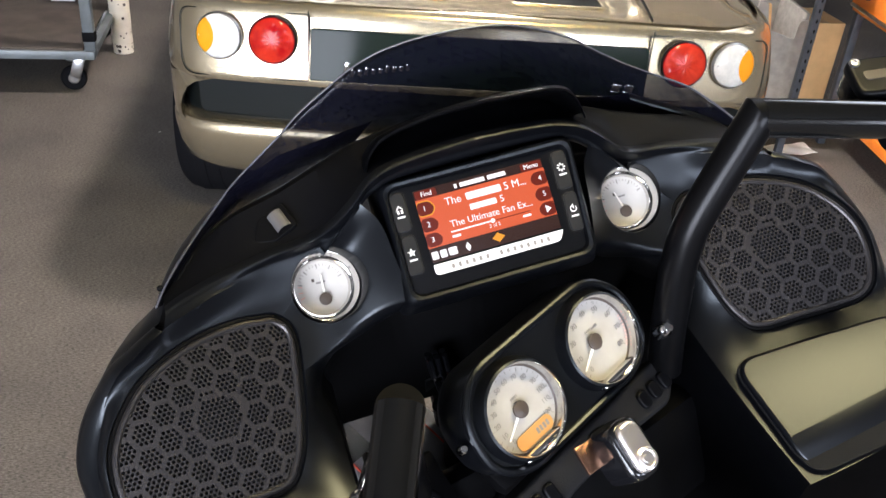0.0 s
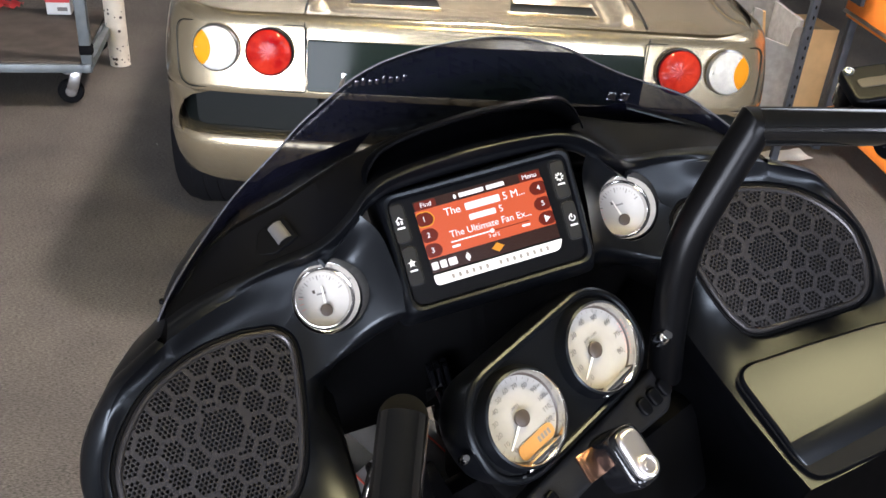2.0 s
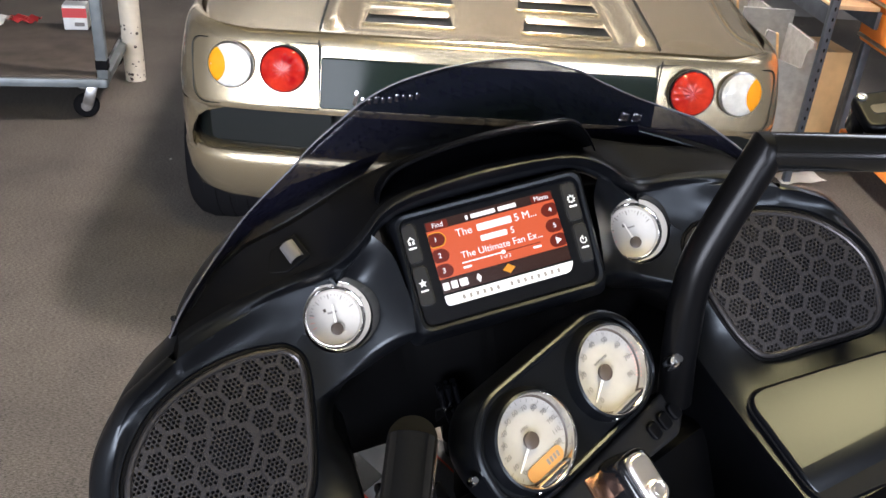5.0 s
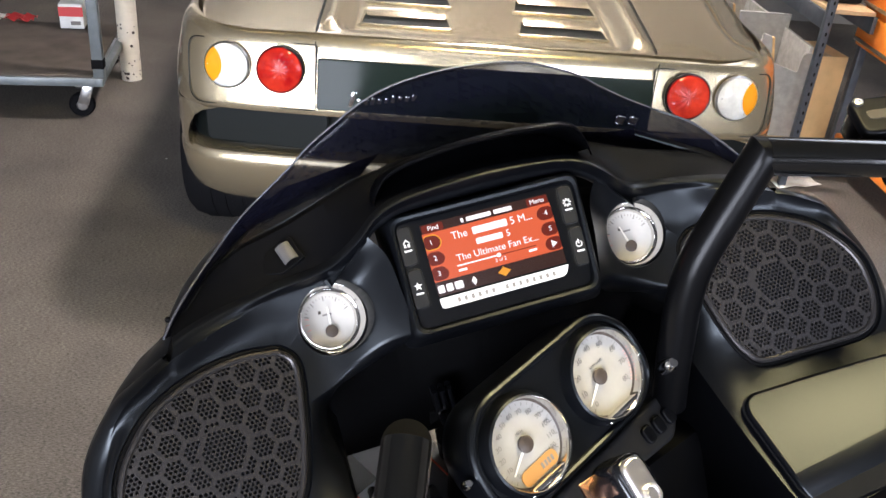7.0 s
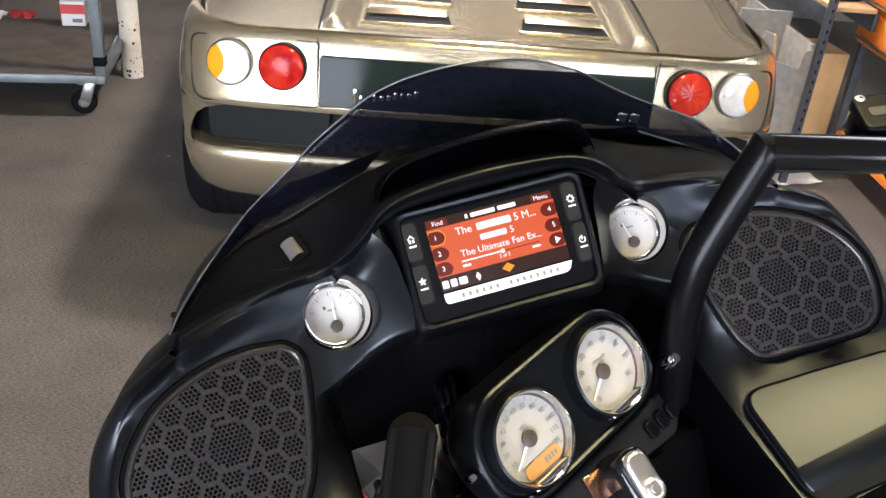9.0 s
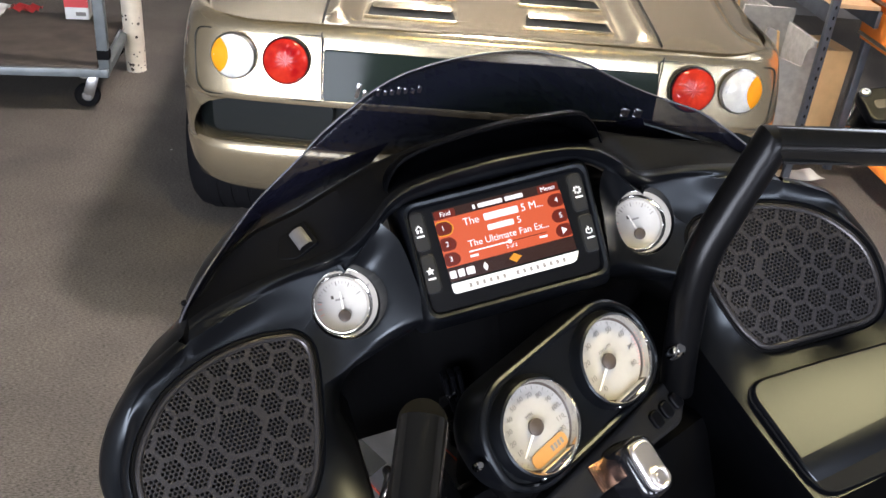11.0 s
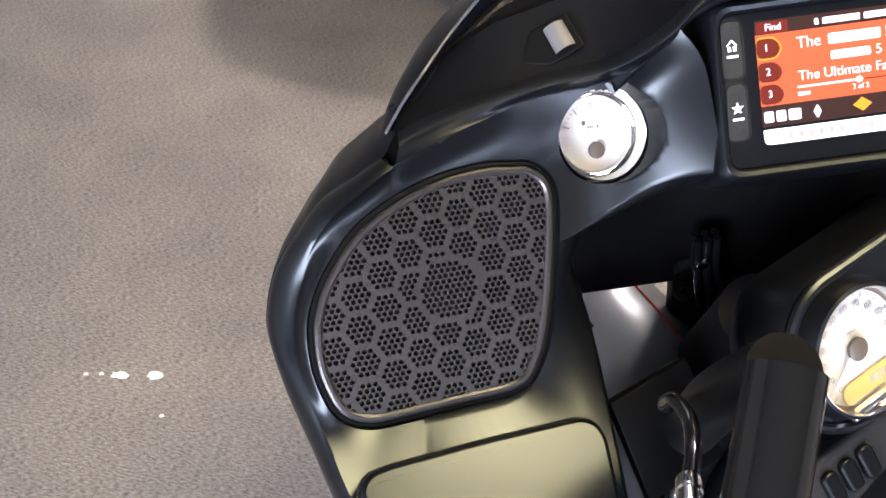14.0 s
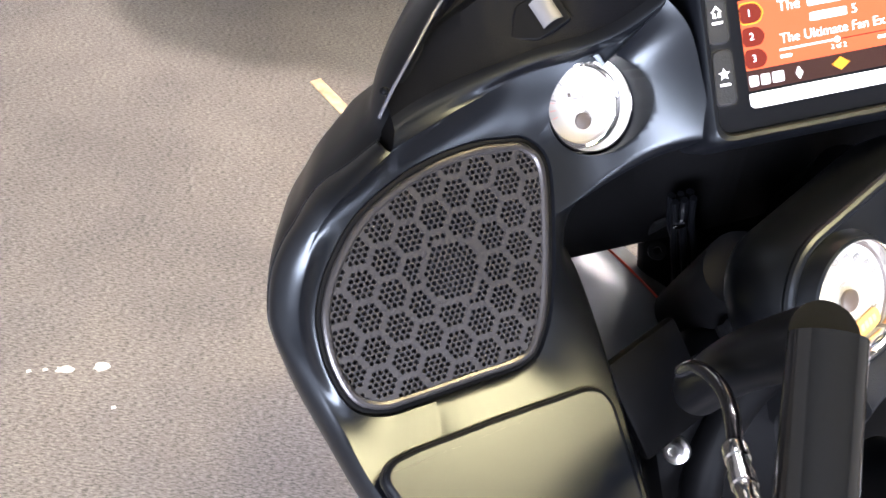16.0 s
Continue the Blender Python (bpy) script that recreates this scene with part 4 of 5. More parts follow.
for s in (-1, 1):
    for v, kind in ((26, "home"), (-19, "star")):
        k = part("key", plate(rounded(mm([(s * 88 - 9, v - 21), (s * 88 + 8, v - 21), (s * 88 + 8, v + 20), (s * 88 - 7, v + 20)]), 0.006, 5), 0.0022, 0.0012, SCR, z0=0.0048), ROUGH_PLASTIC, display, "soft black key with white symbol")
        part("key_gap", plate(rounded(mm([(s * 88 - 10.5, v - 22.5), (s * 88 + 9.5, v - 22.5), (s * 88 + 9.5, v + 21.5), (s * 88 - 8.5, v + 21.5)]), 0.007, 5), 0.0004, 0, SCR, z0=0.0049), DARK, display)
        ic = bmesh.new()
        cx, cy = s * 88, v + 2
        if s < 0 and v > 0:
            plate(mm([(cx - 4, cy), (cx, cy + 4.5), (cx + 4, cy), (cx + 2.7, cy), (cx, cy + 3), (cx - 2.7, cy)]), 0.0003, 0, SCR, ic, 0.0072)
            plate(mm([(cx - 3, cy - 4), (cx - 0.8, cy - 4), (cx - 0.8, cy - 0.5), (cx - 3, cy - 0.5)]), 0.0003, 0, SCR, ic, 0.0072)
            plate(mm([(cx + 0.8, cy - 4), (cx + 3, cy - 4), (cx + 3, cy - 0.5), (cx + 0.8, cy - 0.5)]), 0.0003, 0, SCR, ic, 0.0072)
        elif s < 0:
            star = [((4.6 if q % 2 == 0 else 2.0) * math.sin(q * math.pi / 5), (4.6 if q % 2 == 0 else 2.0) * math.cos(q * math.pi / 5)) for q in range(10)]
            plate(mm([(cx + a, cy + b) for a, b in star]), 0.0003, 0, SCR, ic, 0.0072)
        elif v > 0:
            for q in range(8):
                a = q * math.pi / 4
                plate(mm([(cx + 2.2 * math.cos(a - 0.3), cy + 2.2 * math.sin(a - 0.3)), (cx + 4.6 * math.cos(a - 0.15), cy + 4.6 * math.sin(a - 0.15)), (cx + 4.6 * math.cos(a + 0.15), cy + 4.6 * math.sin(a + 0.15)), (cx + 2.2 * math.cos(a + 0.3), cy + 2.2 * math.sin(a + 0.3))]), 0.0003, 0, SCR, ic, 0.0072)
        else:
            for q in range(10):
                a = radians(120 + q * 30)
                plate(mm([(cx + 2.6 * math.cos(a - 0.24), cy + 2.6 * math.sin(a - 0.24)), (cx + 3.7 * math.cos(a - 0.24), cy + 3.7 * math.sin(a - 0.24)), (cx + 3.7 * math.cos(a + 0.24), cy + 3.7 * math.sin(a + 0.24)), (cx + 2.6 * math.cos(a + 0.24), cy + 2.6 * math.sin(a + 0.24))]), 0.0003, 0, SCR, ic, 0.0072)
            plate(mm([(cx - 0.6, cy), (cx + 0.6, cy), (cx + 0.6, cy + 4.6), (cx - 0.6, cy + 4.6)]), 0.0003, 0, SCR, ic, 0.0072)
        part("symbol", ic, ICON, k, smooth=False)
        part("symbol", plate(rect(cx - 4, cy - 8.6, cx + 4, cy - 6.8), 0.0003, 0, SCR, z0=0.0072), ICON, k, smooth=False)

# ---- speaker grilles ----
PITCH = 4.75


def inside(p, poly):
    c = False
    j = len(poly) - 1
    for i in range(len(poly)):
        if (poly[i][1] > p[1]) != (poly[j][1] > p[1]) and p[0] < (poly[j][0] - poly[i][0]) * (p[1] - poly[i][1]) / (poly[j][1] - poly[i][1]) + poly[i][0]:
            c = not c
        j = i
    return c


for flip in HALVES:
    nrm = (flip.to_3x3() @ GN).normalized()
    G = flip @ GP
    flat = FLAT
    verts, faces, seen = [], [], {}
    s3 = math.sqrt(3)
    mid = (6.0, 6.0)

    def vert(x, y, h, key=None):
        if key and key in seen:
            return seen[key]
        verts.append(G @ Vector((x * 0.001, y * 0.001, h)))
        if key:
            seen[key] = len(verts) - 1
        return len(verts) - 1

    for q in range(-32, 33):
        for r in range(-32, 33):
            cx, cy = PITCH * (q + r / 2), PITCH * s3 / 2 * r
            if not inside((cx, cy), flat):
                continue
            # clusters of nineteen holes on a wider honeycomb; a full round field of holes in the middle
            best = 9
            a0, b0 = round((2 * q + r) / 9), 0
            for aa in range(a0 - 3, a0 + 4):
                for bb in range(-12, 13):
                    dq, dr = q - (3 * aa - 3 * bb), r - (3 * aa + 6 * bb)
                    best = min(best, max(abs(dq), abs(dr), abs(dq + dr)))
                    if best <= 1:
                        break
            rad = math.hypot(cx - mid[0], cy - mid[1])
            hole = rad < 22 or (best <= 2 and rad > 26)
            ring = []
            for k in range(6):
                a = radians(30 + 60 * k)
                x, y = cx + PITCH / s3 * math.cos(a), cy + PITCH / s3 * math.sin(a)
                ring.append(vert(x, y, 0.0035, (round(x * 20), round(y * 20))))
            if hole:
                inn = [vert(cx + 2.02 * math.cos(radians(30 + 60 * k)), cy + 2.02 * math.sin(radians(30 + 60 * k)), 0.0035) for k in range(6)]
                low = [vert(cx + 2.02 * math.cos(radians(30 + 60 * k)), cy + 2.02 * math.sin(radians(30 + 60 * k)), 0.0020) for k in range(6)]
                for k in range(6):
                    faces.append((ring[k], ring[(k + 1) % 6], inn[(k + 1) % 6], inn[k]))
                    faces.append((inn[k], inn[(k + 1) % 6], low[(k + 1) % 6], low[k]))
            else:
                faces.append(tuple(ring))
    me = bpy.data.meshes.new("speaker_grille")
    me.from_pydata([tuple(v) for v in verts], [], faces)
    me.materials.append(GRILLE)
    g = new("speaker_grille", me)
    g.parent = bike
    g["label"] = "perforated black metal speaker grille in honeycomb pattern"
    ringpath = [G @ Vector((a * 0.001, b * 0.001, 0.002)) for a, b in flat]
    ringpath += ringpath[:2]
    part("border", sweep(ringpath, [(a * 0.0034, b * 0.0034) for a, b in circle2(1, 10)], up=nrm, cap=False), GRILLE, g, "smooth metal border")
    gasket = [G @ Vector((a * 0.001, b * 0.001, 0.0004)) for a, b in widen(flat, 5)]
    gasket += gasket[:2]
    part("gasket", sweep(gasket, [(a * 0.0026, b * 0.0016) for a, b in circle2(1, 10)], up=nrm, cap=False), MATT_BLACK, g, "black rubber gasket")
    part("backing", plate([(a * 0.00102, b * 0.00102) for a, b in flat], 0.0002, 0, G, z0=0.0008), CONE, g, smooth=False)
    part("cone", lathe([(0.0, 0.0014), (0.014, 0.0017), (0.021, 0.0012), (0.045, 0.0011)], 32, G @ Matrix.Translation((mid[0] * 0.001, mid[1] * 0.001, 0))), SATIN_PLASTIC, g)

    # glove box lid on the ledge
    ln = Vector((0.251, -0.299, 0.921)).normalized()
    LG = frame_on(P(-297, ledge_y(297, -119), -114), (1, 0, 0), ln)
    Li = LG.inverted()
    lid = [(388, -212), (381, -200), (366, -194), (297, -176), (224, -159), (212, -162), (206, -173), (206, -262), (212, -282), (225, -290), (330, -304), (345, -300)]
    pts = []
    for u, y in lid:
        q = Li @ P(-u, y, -131 + (y + 159 + 0.839 * (u - 215)) / 3.08)
        pts.append((q.x, q.y))
    pts = rounded(pts, 0.008, 4)
    lbm = plate(pts, 0.010, 0.004, None, z0=-0.002, ring=False)
    y0 = -0.085
    for k in range(-1, 14):
        bmesh.ops.bisect_plane(lbm, geom=lbm.verts[:] + lbm.edges[:] + lbm.faces[:], plane_co=(0, y0 - 0.006 * k, 0), plane_no=(0, 1, 0))
    for v in lbm.verts:
        if v.co.y < y0:
            a = (y0 - v.co.y) / 0.05
            r = 0.05 + v.co.z
            v.co.y, v.co.z = y0 - r * math.sin(a), r * math.cos(a) - 0.05
    lbm.transform(flip @ LG)
    lidob = part("glove_box_lid", lbm, SATIN, bike, "satin black glove box lid")
    up_l = flip.to_3x3() @ ln
    for f in lidob.data.polygons:
        f.use_smooth = abs(f.normal.dot(up_l)) < 0.9995
    c = (sum(p[0] for p in pts) / len(pts), sum(p[1] for p in pts) / len(pts))
    part("lid_gap", plate([(c[0] + (a - c[0]) * 1.022, c[1] + (b - c[1]) * 1.04) for a, b in pts], 0.001, 0, flip @ LG, z0=0.0004), DARK, lidob, smooth=False)
    front = [[flip @ P(-u, -278 + 0.06 * (u - 206), z) for u in (198, 260, 330, 400)] for z in (-196, -230, -300, -470)]
    part("lower_fairing", solid(grid(front), 0.003), MATT_BLACK, bike, "black lower fairing below the lid")


# ---- round gauges beside the display ----
def ticks(m, r0, r1, a0, a1, n, w, z, target=None):
    bm = target or bmesh.new()
    for i in range(n):
        a = radians(a0 + (a1 - a0) * i / (n - 1))
        box((r1 - r0), w, 0.0002, (0, 0, 0), 0, bm=bm, turn=m @ Matrix.Translation((0, 0, z)) @ pose(0, 0, 0, 0, 0, math.degrees(a)) @ Matrix.Translation(((r0 + r1) / 2, 0, 0)))
    return bm


def needle(m, hub, ang, length, parent, w=0.0013, z=0.003):
    hm = m @ Matrix.Translation((hub[0], hub[1], z)) @ pose(0, 0, 0, 0, 0, ang)
    part("needle", plate([(0.0, -w), (length, -w * 0.45), (length, w * 0.45), (0.0, w)], 0.0008, 0, hm), NEEDLE, parent, "thin white pointer", smooth=False)
    part("hub", lathe([(0.0068, 0), (0.0068, 0.0016), (0.005, 0.0024), (0.0, 0.0026)], 24, hm), HUB, parent)


def small_gauge(flip, ang):
    n = flip.to_3x3() @ GAUGE_N
    at = flip @ GAUGE_AT
    m = frame_on(at - n * 0.024, (1, 0, 0), n) @ Matrix.Translation((0, 0.001, 0))
    g = part("gauge", lathe([(0.0288, 0.001), (0.0293, 0.005), (0.0303, 0.0075), (0.0315, 0.0083), (0.0323, 0.0076), (0.033, 0.0092), (0.0343, 0.0145), (0.0353, 0.0185), (0.0359, 0.0205), (0.0362, 0.0206)], 64, m), BEZEL, bike, "round gauge with a chrome bezel")
    part("sleeve", lathe([(0.0361, 0.0207), (0.0366, 0.0208), (0.037, 0.02), (0.037, 0.0)], 64, m), MATT_BLACK, g, "black sleeve round the bezel")
    part("dial", lathe([(0.0, 0.001), (0.0288, 0.001)], 48, m), SMALL_DIAL, g, "silver white dial")
    mk = ticks(m, 0.021, 0.026, 20, 160, 5, 0.0011, 0.0014)
    ticks(m, 0.0235, 0.026, 20, 160, 17, 0.0005, 0.0014, mk)
    part("scale", mk, DIAL_INK, g, smooth=False)
    part("scale", ticks(m, 0.021, 0.026, 165, 195, 3, 0.0011, 0.0014), PALE_RED, g, "red marks", smooth=False)
    part("caption_bar", plate(mm([(-5, 5), (5, 5), (5, 7), (-5, 7)]), 0.0002, 0, m, z0=0.0014), DIAL_INK, g, smooth=False)
    part("symbol", plate(mm([(-9, 8), (-6, 8), (-6, 11.5), (-9, 11.5)]), 0.0002, 0, m, z0=0.0014), HUB, g, smooth=False)
    needle(m, (0, -0.0125), ang, 0.026, g, z=0.003)
    return g


small_gauge(HALVES[0], 86)
small_gauge(HALVES[1], 106)

# ---- instrument cluster, turned with the handlebar ----
XS = Vector((0.888, 0.458, 0.047))
NS = Vector((0.358, -0.750, 0.556))
CL = frame_on(P(23.6, -139.7, -72), XS, NS)
house = rounded(mm([(-84, -54), (84, -54), (118, -30), (118, 24), (86, 58), (-86, 58), (-118, 24), (-118, -30)]), 0.034, 6)
rows = []
for k, z in ((0.965, 0.0), (0.985, -0.0015), (1.0, -0.006), (1.015, -0.016), (1.02, -0.03), (0.99, -0.048), (0.92, -0.064), (0.78, -0.078), (0.5, -0.086), (0.0, -0.088)):
    rows.append([CL @ Vector((a * (1.025 - (1 - k) * 0.75), b * (k + 0.035), z)) for a, b in house])
bm = grid(rows, close_u=True)
plate([(a, b) for a, b in house], 0.002, 0, CL, bm, z0=-0.002)
cluster = part("instrument_housing", bm, SATIN, bike, "satin black twin gauge housing")
rim = [CL @ Vector((a * 1.0, b * 1.0, 0.0)) for a, b in house]
part("housing_rim", sweep(rim + rim[:2], circle2(0.0045, 10), up=NS, cap=False), SATIN, cluster, "rounded raised rim")
for n, x in enumerate((-59.5, 59.5)):
    m = CL @ Matrix.Translation((x * 0.001, 0, 0))
    g = part("speedometer" if n == 0 else "tachometer", lathe([(0.0432, 0.0022), (0.0436, 0.0085), (0.0444, 0.0125), (0.0454, 0.0142), (0.0459, 0.0143)], 64, m), BEZEL, cluster, "large dial with a deep chrome bezel")
    part("bezel_ring", lathe([(0.0459, 0.0143), (0.048, 0.0132), (0.0495, 0.009), (0.0505, 0.003), (0.053, -0.001)], 64, m), SATIN, g, "black ring round the chrome bezel")
    part("dial", lathe([(0.0, 0.001), (0.0416, 0.001)], 56, m), DIAL, g, "silver white dial face")
    part("dial_gap", lathe([(0.0416, 0.0012), (0.0434, 0.0026)], 56, m), HUB, g, "dark gap round the dial face")
    part("trim_bar", box(0.056, 0.007, 0.010, (0, -0.0405, 0.006), 0.002, turn=Matrix()), BEZEL, g, "flat chrome bar across the foot of the dial").data.transform(m)
    mk = ticks(m, 0.0378, 0.0402, -40, 220, 27, 0.0004, 0.0015)
    ticks(m, 0.0366, 0.0402, -40, 220, 14 if n == 0 else 9, 0.0007, 0.0015, mk)
    part("scale", mk, DIAL_INK, g, smooth=False)
    labels = [str(v) for v in range(0, 130, 10)] if n == 0 else [str(v) for v in range(0, 90, 10)]
    for i, tx in enumerate(labels):
        a = radians(220 - 260 * i / (len(labels) - 1))
        words("numeral", tx, 0.0072 if n == 0 else 0.0082, DIAL_INK, g, m @ Matrix.Translation((0.0312 * math.cos(a), 0.0312 * math.sin(a), 0.0024)))
    words("numeral", "MPH" if n == 0 else "RPM x100", 0.0046, DIAL_INK, g, m @ Matrix.Translation((0, 0.013, 0.0024)))
    if n == 1:
        part("scale", ticks(m, 0.0385, 0.0408, -40, 5, 10, 0.0014, 0.0018), PALE_RED, g, "red zone marks", smooth=False)
    else:
        part("mileage_display", plate(rounded(mm([(-24, -35), (24, -35), (24, -20), (-24, -20)]), 0.0072, 5), 0.0008, 0, m, z0=0.0024), LCD, g, "amber mileage display")
        for i in range(4):
            part("digit_bar", plate(mm([(2 + 4.6 * i, -30.5), (5 + 4.6 * i, -30.5), (5 + 4.6 * i, -24.5), (2 + 4.6 * i, -24.5)]), 0.0002, 0, m, z0=0.0034), DIAL_INK, g, smooth=False)
    needle(m, (-0.0015 if n == 0 else -0.005, 0.001), 212 if n == 0 else 212, 0.033, g, 0.0016, 0.004)
    part("hub_cap", lathe([(0.0085, 0.004), (0.0085, 0.0066), (0.006, 0.0078), (0.0, 0.008)], 28, m @ Matrix.Translation((-0.0015 if n == 0 else -0.005, 0.001, 0))), HUB, g)

# ---- switch console and ignition below the cluster ----
SW = CL @ Matrix.Translation((0.0, -0.088, -0.012)) @ pose(0, 0, 0, -10, 0, 0)
console = part("switch_console", plate(rounded(mm([(-142, -14), (-126, 18), (126, 22), (144, 2), (108, -26), (50, -20), (-50, -20), (-108, -30)]), 0.009, 4), 0.03, 0.005, SW, z0=-0.03), ROUGH_PLASTIC, bike, "grained black switch console")
for x0 in (-116, 74):
    for i in range(3):
        k = plate(rounded(mm([(x0 + 18 * i, -18 + (6 if x0 > 0 else 0)), (x0 + 14 + 18 * i, -18 + (6 if x0 > 0 else 0)), (x0 + 14 + 18 * i, 8), (x0 + 18 * i, 8)]), 0.006, 5), 0.006, 0.0025, SW, z0=-0.001)
        part("rocker_switch", k, SATIN_PLASTIC, console, "small black rocker switch")
IG = frame_on(P(56, -226, -104), (0.888, 0.3, 0.0), (0.25, -0.62, 0.74))
ign = part("ignition_switch", plate(rounded(mm([(-20, -34), (20, -34), (20, 26), (-20, 26)]), 0.017, 7), 0.045, 0.008, IG, z0=-0.035), GLOSS_BLACK, bike, "ignition switch with a polished chrome cap")
part("cap", plate(rounded(mm([(-13, -29), (13, -29), (13, 22), (-13, 22)]), 0.0125, 7), 0.006, 0.004, IG, z0=0.009), CAP_CHROME, ign, "polished chrome cap")
part("lock", lathe([(0.0105, 0.012), (0.0105, 0.018), (0.008, 0.019), (0.0075, 0.0165), (0.004, 0.0165), (0.004, 0.018), (0.0, 0.018)], 28, IG @ Matrix.Translation((0, -0.017, 0))), CAP_CHROME, ign, "round chrome key lock")
part("clamp_plate", box(0.03, 0.028, 0.004, P(24, -212, -118), 0.001, turn=pose(0, 0, 0, 40, 10, 25)), mat("copper_reflecting_steel", (0.55, 0.3, 0.2), 0.25, metal=1.0), bike)

# ---- handlebar, controls ----
def pm(v):
    return v * 0.001


LE, LD = Vector((-155, -296, 98)), Vector((-0.40, -0.82, -0.41)).normalized()
RE, RD = Vector((256, -103, 132)), Vector((0.96, -0.13, -0.22)).normalized()
lr = Vector((-150, -195, -106))
bar = part("handlebar", tube([pm(LE), pm(LE + LD * 22), pm(LE + LD * 340)], 0.0188, n=40), BAR_BLACK, bike, "thick black tall handlebar with mitred bends")
part("grip_bar", tube([pm(RE), pm(RE + RD * 340)], 0.0188, n=40), BAR_BLACK, bar)
part("riser", tube([pm(q) for q in catmull([lr, lr * 0.5 + LE * 0.5 + Vector((-4, 6, 0)), LE - Vector((0, -2, 2))], 6)], 0.0184, n=32), RISER, bar, "black riser")
part("riser", tube([pm(q) for q in catmull([Vector((160, -103, -150)), Vector((165, -103, -91)), Vector((170, -103, -52)), Vector((176, -103, -12)), Vector((188, -103, 28)), Vector((213, -103, 69)), Vector((233, -103, 98)), RE], 5)[:-1]] + [pm(RE), pm(RE + RD * 1.0)], 0.0188, n=40), RISER, bar, "black riser")
part("switch_housing", lathe([(0.0, -0.03), (0.024, -0.03), (0.027, -0.025), (0.027, 0.025), (0.024, 0.03), (0.0, 0.03)], 28, frame_on(pm(RE + RD * 178 + Vector((0, 4, -10))), (0, 0, 1), RD)), SATIN_PLASTIC, bar, "black switch housing on the bar")
for p in ((153, -115, -82), (-95, -190, -79)):
    part("clamp_nut", lathe([(0.0, 0.011), (0.005, 0.0105), (0.0075, 0.007), (0.0085, 0.0), (0.0085, -0.01)], 24, frame_on(P(*p), (1, 0, 0), (0.2, -0.6, 0.75)) @ Matrix.Scale(1.0 if p[0] > 0 else 0.6, 4)), CHROME, bar, "bright chrome cap nut")


def reservoir(c, d, up, side):
    m = frame_on(pm(c), d, up)
    r = part("brake_reservoir", plate(rounded(mm([(-38, -24), (52, -24), (52, 24), (-38, 24)]), 0.012, 5), 0.03, 0.004, m, z0=-0.03), GLOSS_BLACK, bike, "black hydraulic reservoir on the handlebar")
    part("cover", plate(rounded(mm([(-40, -25), (54, -25), (54, 25), (-40, 25)]), 0.013, 5), 0.009, 0.004, m), SATIN_PLASTIC, r, "black reservoir cover")
    part("inlay", plate(rounded(mm([(-28, -7), (46, -7), (46, 5), (-28, 5)]), 0.005, 5), 0.0012, 0.0005, m, z0=0.0086), GRILLE, r, "brushed inlay")
    for x, y in ((-31, 17), (45, -17)):
        part("screw", lathe([(0.0052, 0.008), (0.0052, 0.0112), (0.004, 0.012), (0.0022, 0.012), (0.002, 0.0105), (0.0, 0.0105)], 16, m @ Matrix.Translation((x * 0.001, y * 0.001, 0))), STEEL, r, "bright socket screw")
    part("clamp", box(0.03, 0.05, 0.03, (0, 0, 0), 0.006), GLOSS_BLACK, r).data.transform(m @ Matrix.Translation((0.0, -0.035 * side, -0.016)))
    return r


up_l = Vector((-0.45, -0.15, 0.88))
reservoir(Vector((-258, -404, 70)), LD, up_l, -1)
reservoir(Vector((416, -84, 124)), RD, (-0.05, -0.35, 0.93), 1)
# clutch cable: loop, cable and crimped ferrule
cable = part("clutch_cable", tube([P(-117, -125, -207), P(-160, -188, -88), P(-180, -215, -40), P(-184, -238, 0), P(-185, -265, 22), P(-191, -290, 35), P(-199, -311, 41)], 0.0045, n=12, smooth=8), GLOSS_BLACK, bike, "black sleeved clutch cable")
fm = frame_on(P(-206, -330, 49), (1, 0, 0), (-0.27, -0.88, 0.36))
part("ferrule", lathe([(0.0, -0.018), (0.0062, -0.018), (0.0068, -0.016), (0.0068, -0.008), (0.0060, -0.007), (0.0060, 0.002), (0.0068, 0.003), (0.0068, 0.011), (0.0060, 0.012), (0.0060, 0.022), (0.0066, 0.023), (0.0066, 0.030), (0.0, 0.031)], 18, fm), BEZEL, cable, "crimped chrome ferrule")

# ---- fork, wiring and frame between the panels ----
SA = Vector((0.0, -0.42, 0.907)).normalized()
FWD = Vector((-0.36, 0.93, -0.03)).normalized()
fork = part("fork", box(0.2, 0.07, 0.03, (0, 0, 0), 0.012), MATT_BLACK, bike, "black front fork with its clamp")
fork.data.transform(frame_on(P(25, -75, -190), XS, SA))
for x in (-75, 75):
    top = P(20, -30, -150) + XS * (x * 0.001)
    part("fork_tube", tube([top, top - SA * 0.16 + FWD * 0.0, top - SA * 0.60], 0.036, n=24), MATT_BLACK, fork)
part("steering_head", tube([P(20, -60, -120), P(20, -60, -120) - SA * 0.3], 0.035, n=24), MATT_BLACK, fork)
for i in range(6):
    x, y = -74 + 9 * (i % 3), 26 + 9 * (i // 3)
    part("wiring", tube([P(x, y, -150), P(x + 4, y + 2, -190), P(x + 14 + 2 * i, y + 10, -245), P(x + 34, y + 26, -330)], 0.0035 + 0.0005 * (i % 2), n=8, smooth=5), SATIN_PLASTIC, fork, "black sleeved wiring")
part("clip", box(0.012, 0.008, 0.006, P(-70, 20, -176), 0.002), CHROME, fork, "bright metal clip")
shroud = part("fork_shroud", box(0.20, 0.03, 0.36, P(28, 78, -330), 0.012, turn=pose(0, 0, 0, -14, 0, -8)), MATT_BLACK, bike, "black shroud behind the steering head")
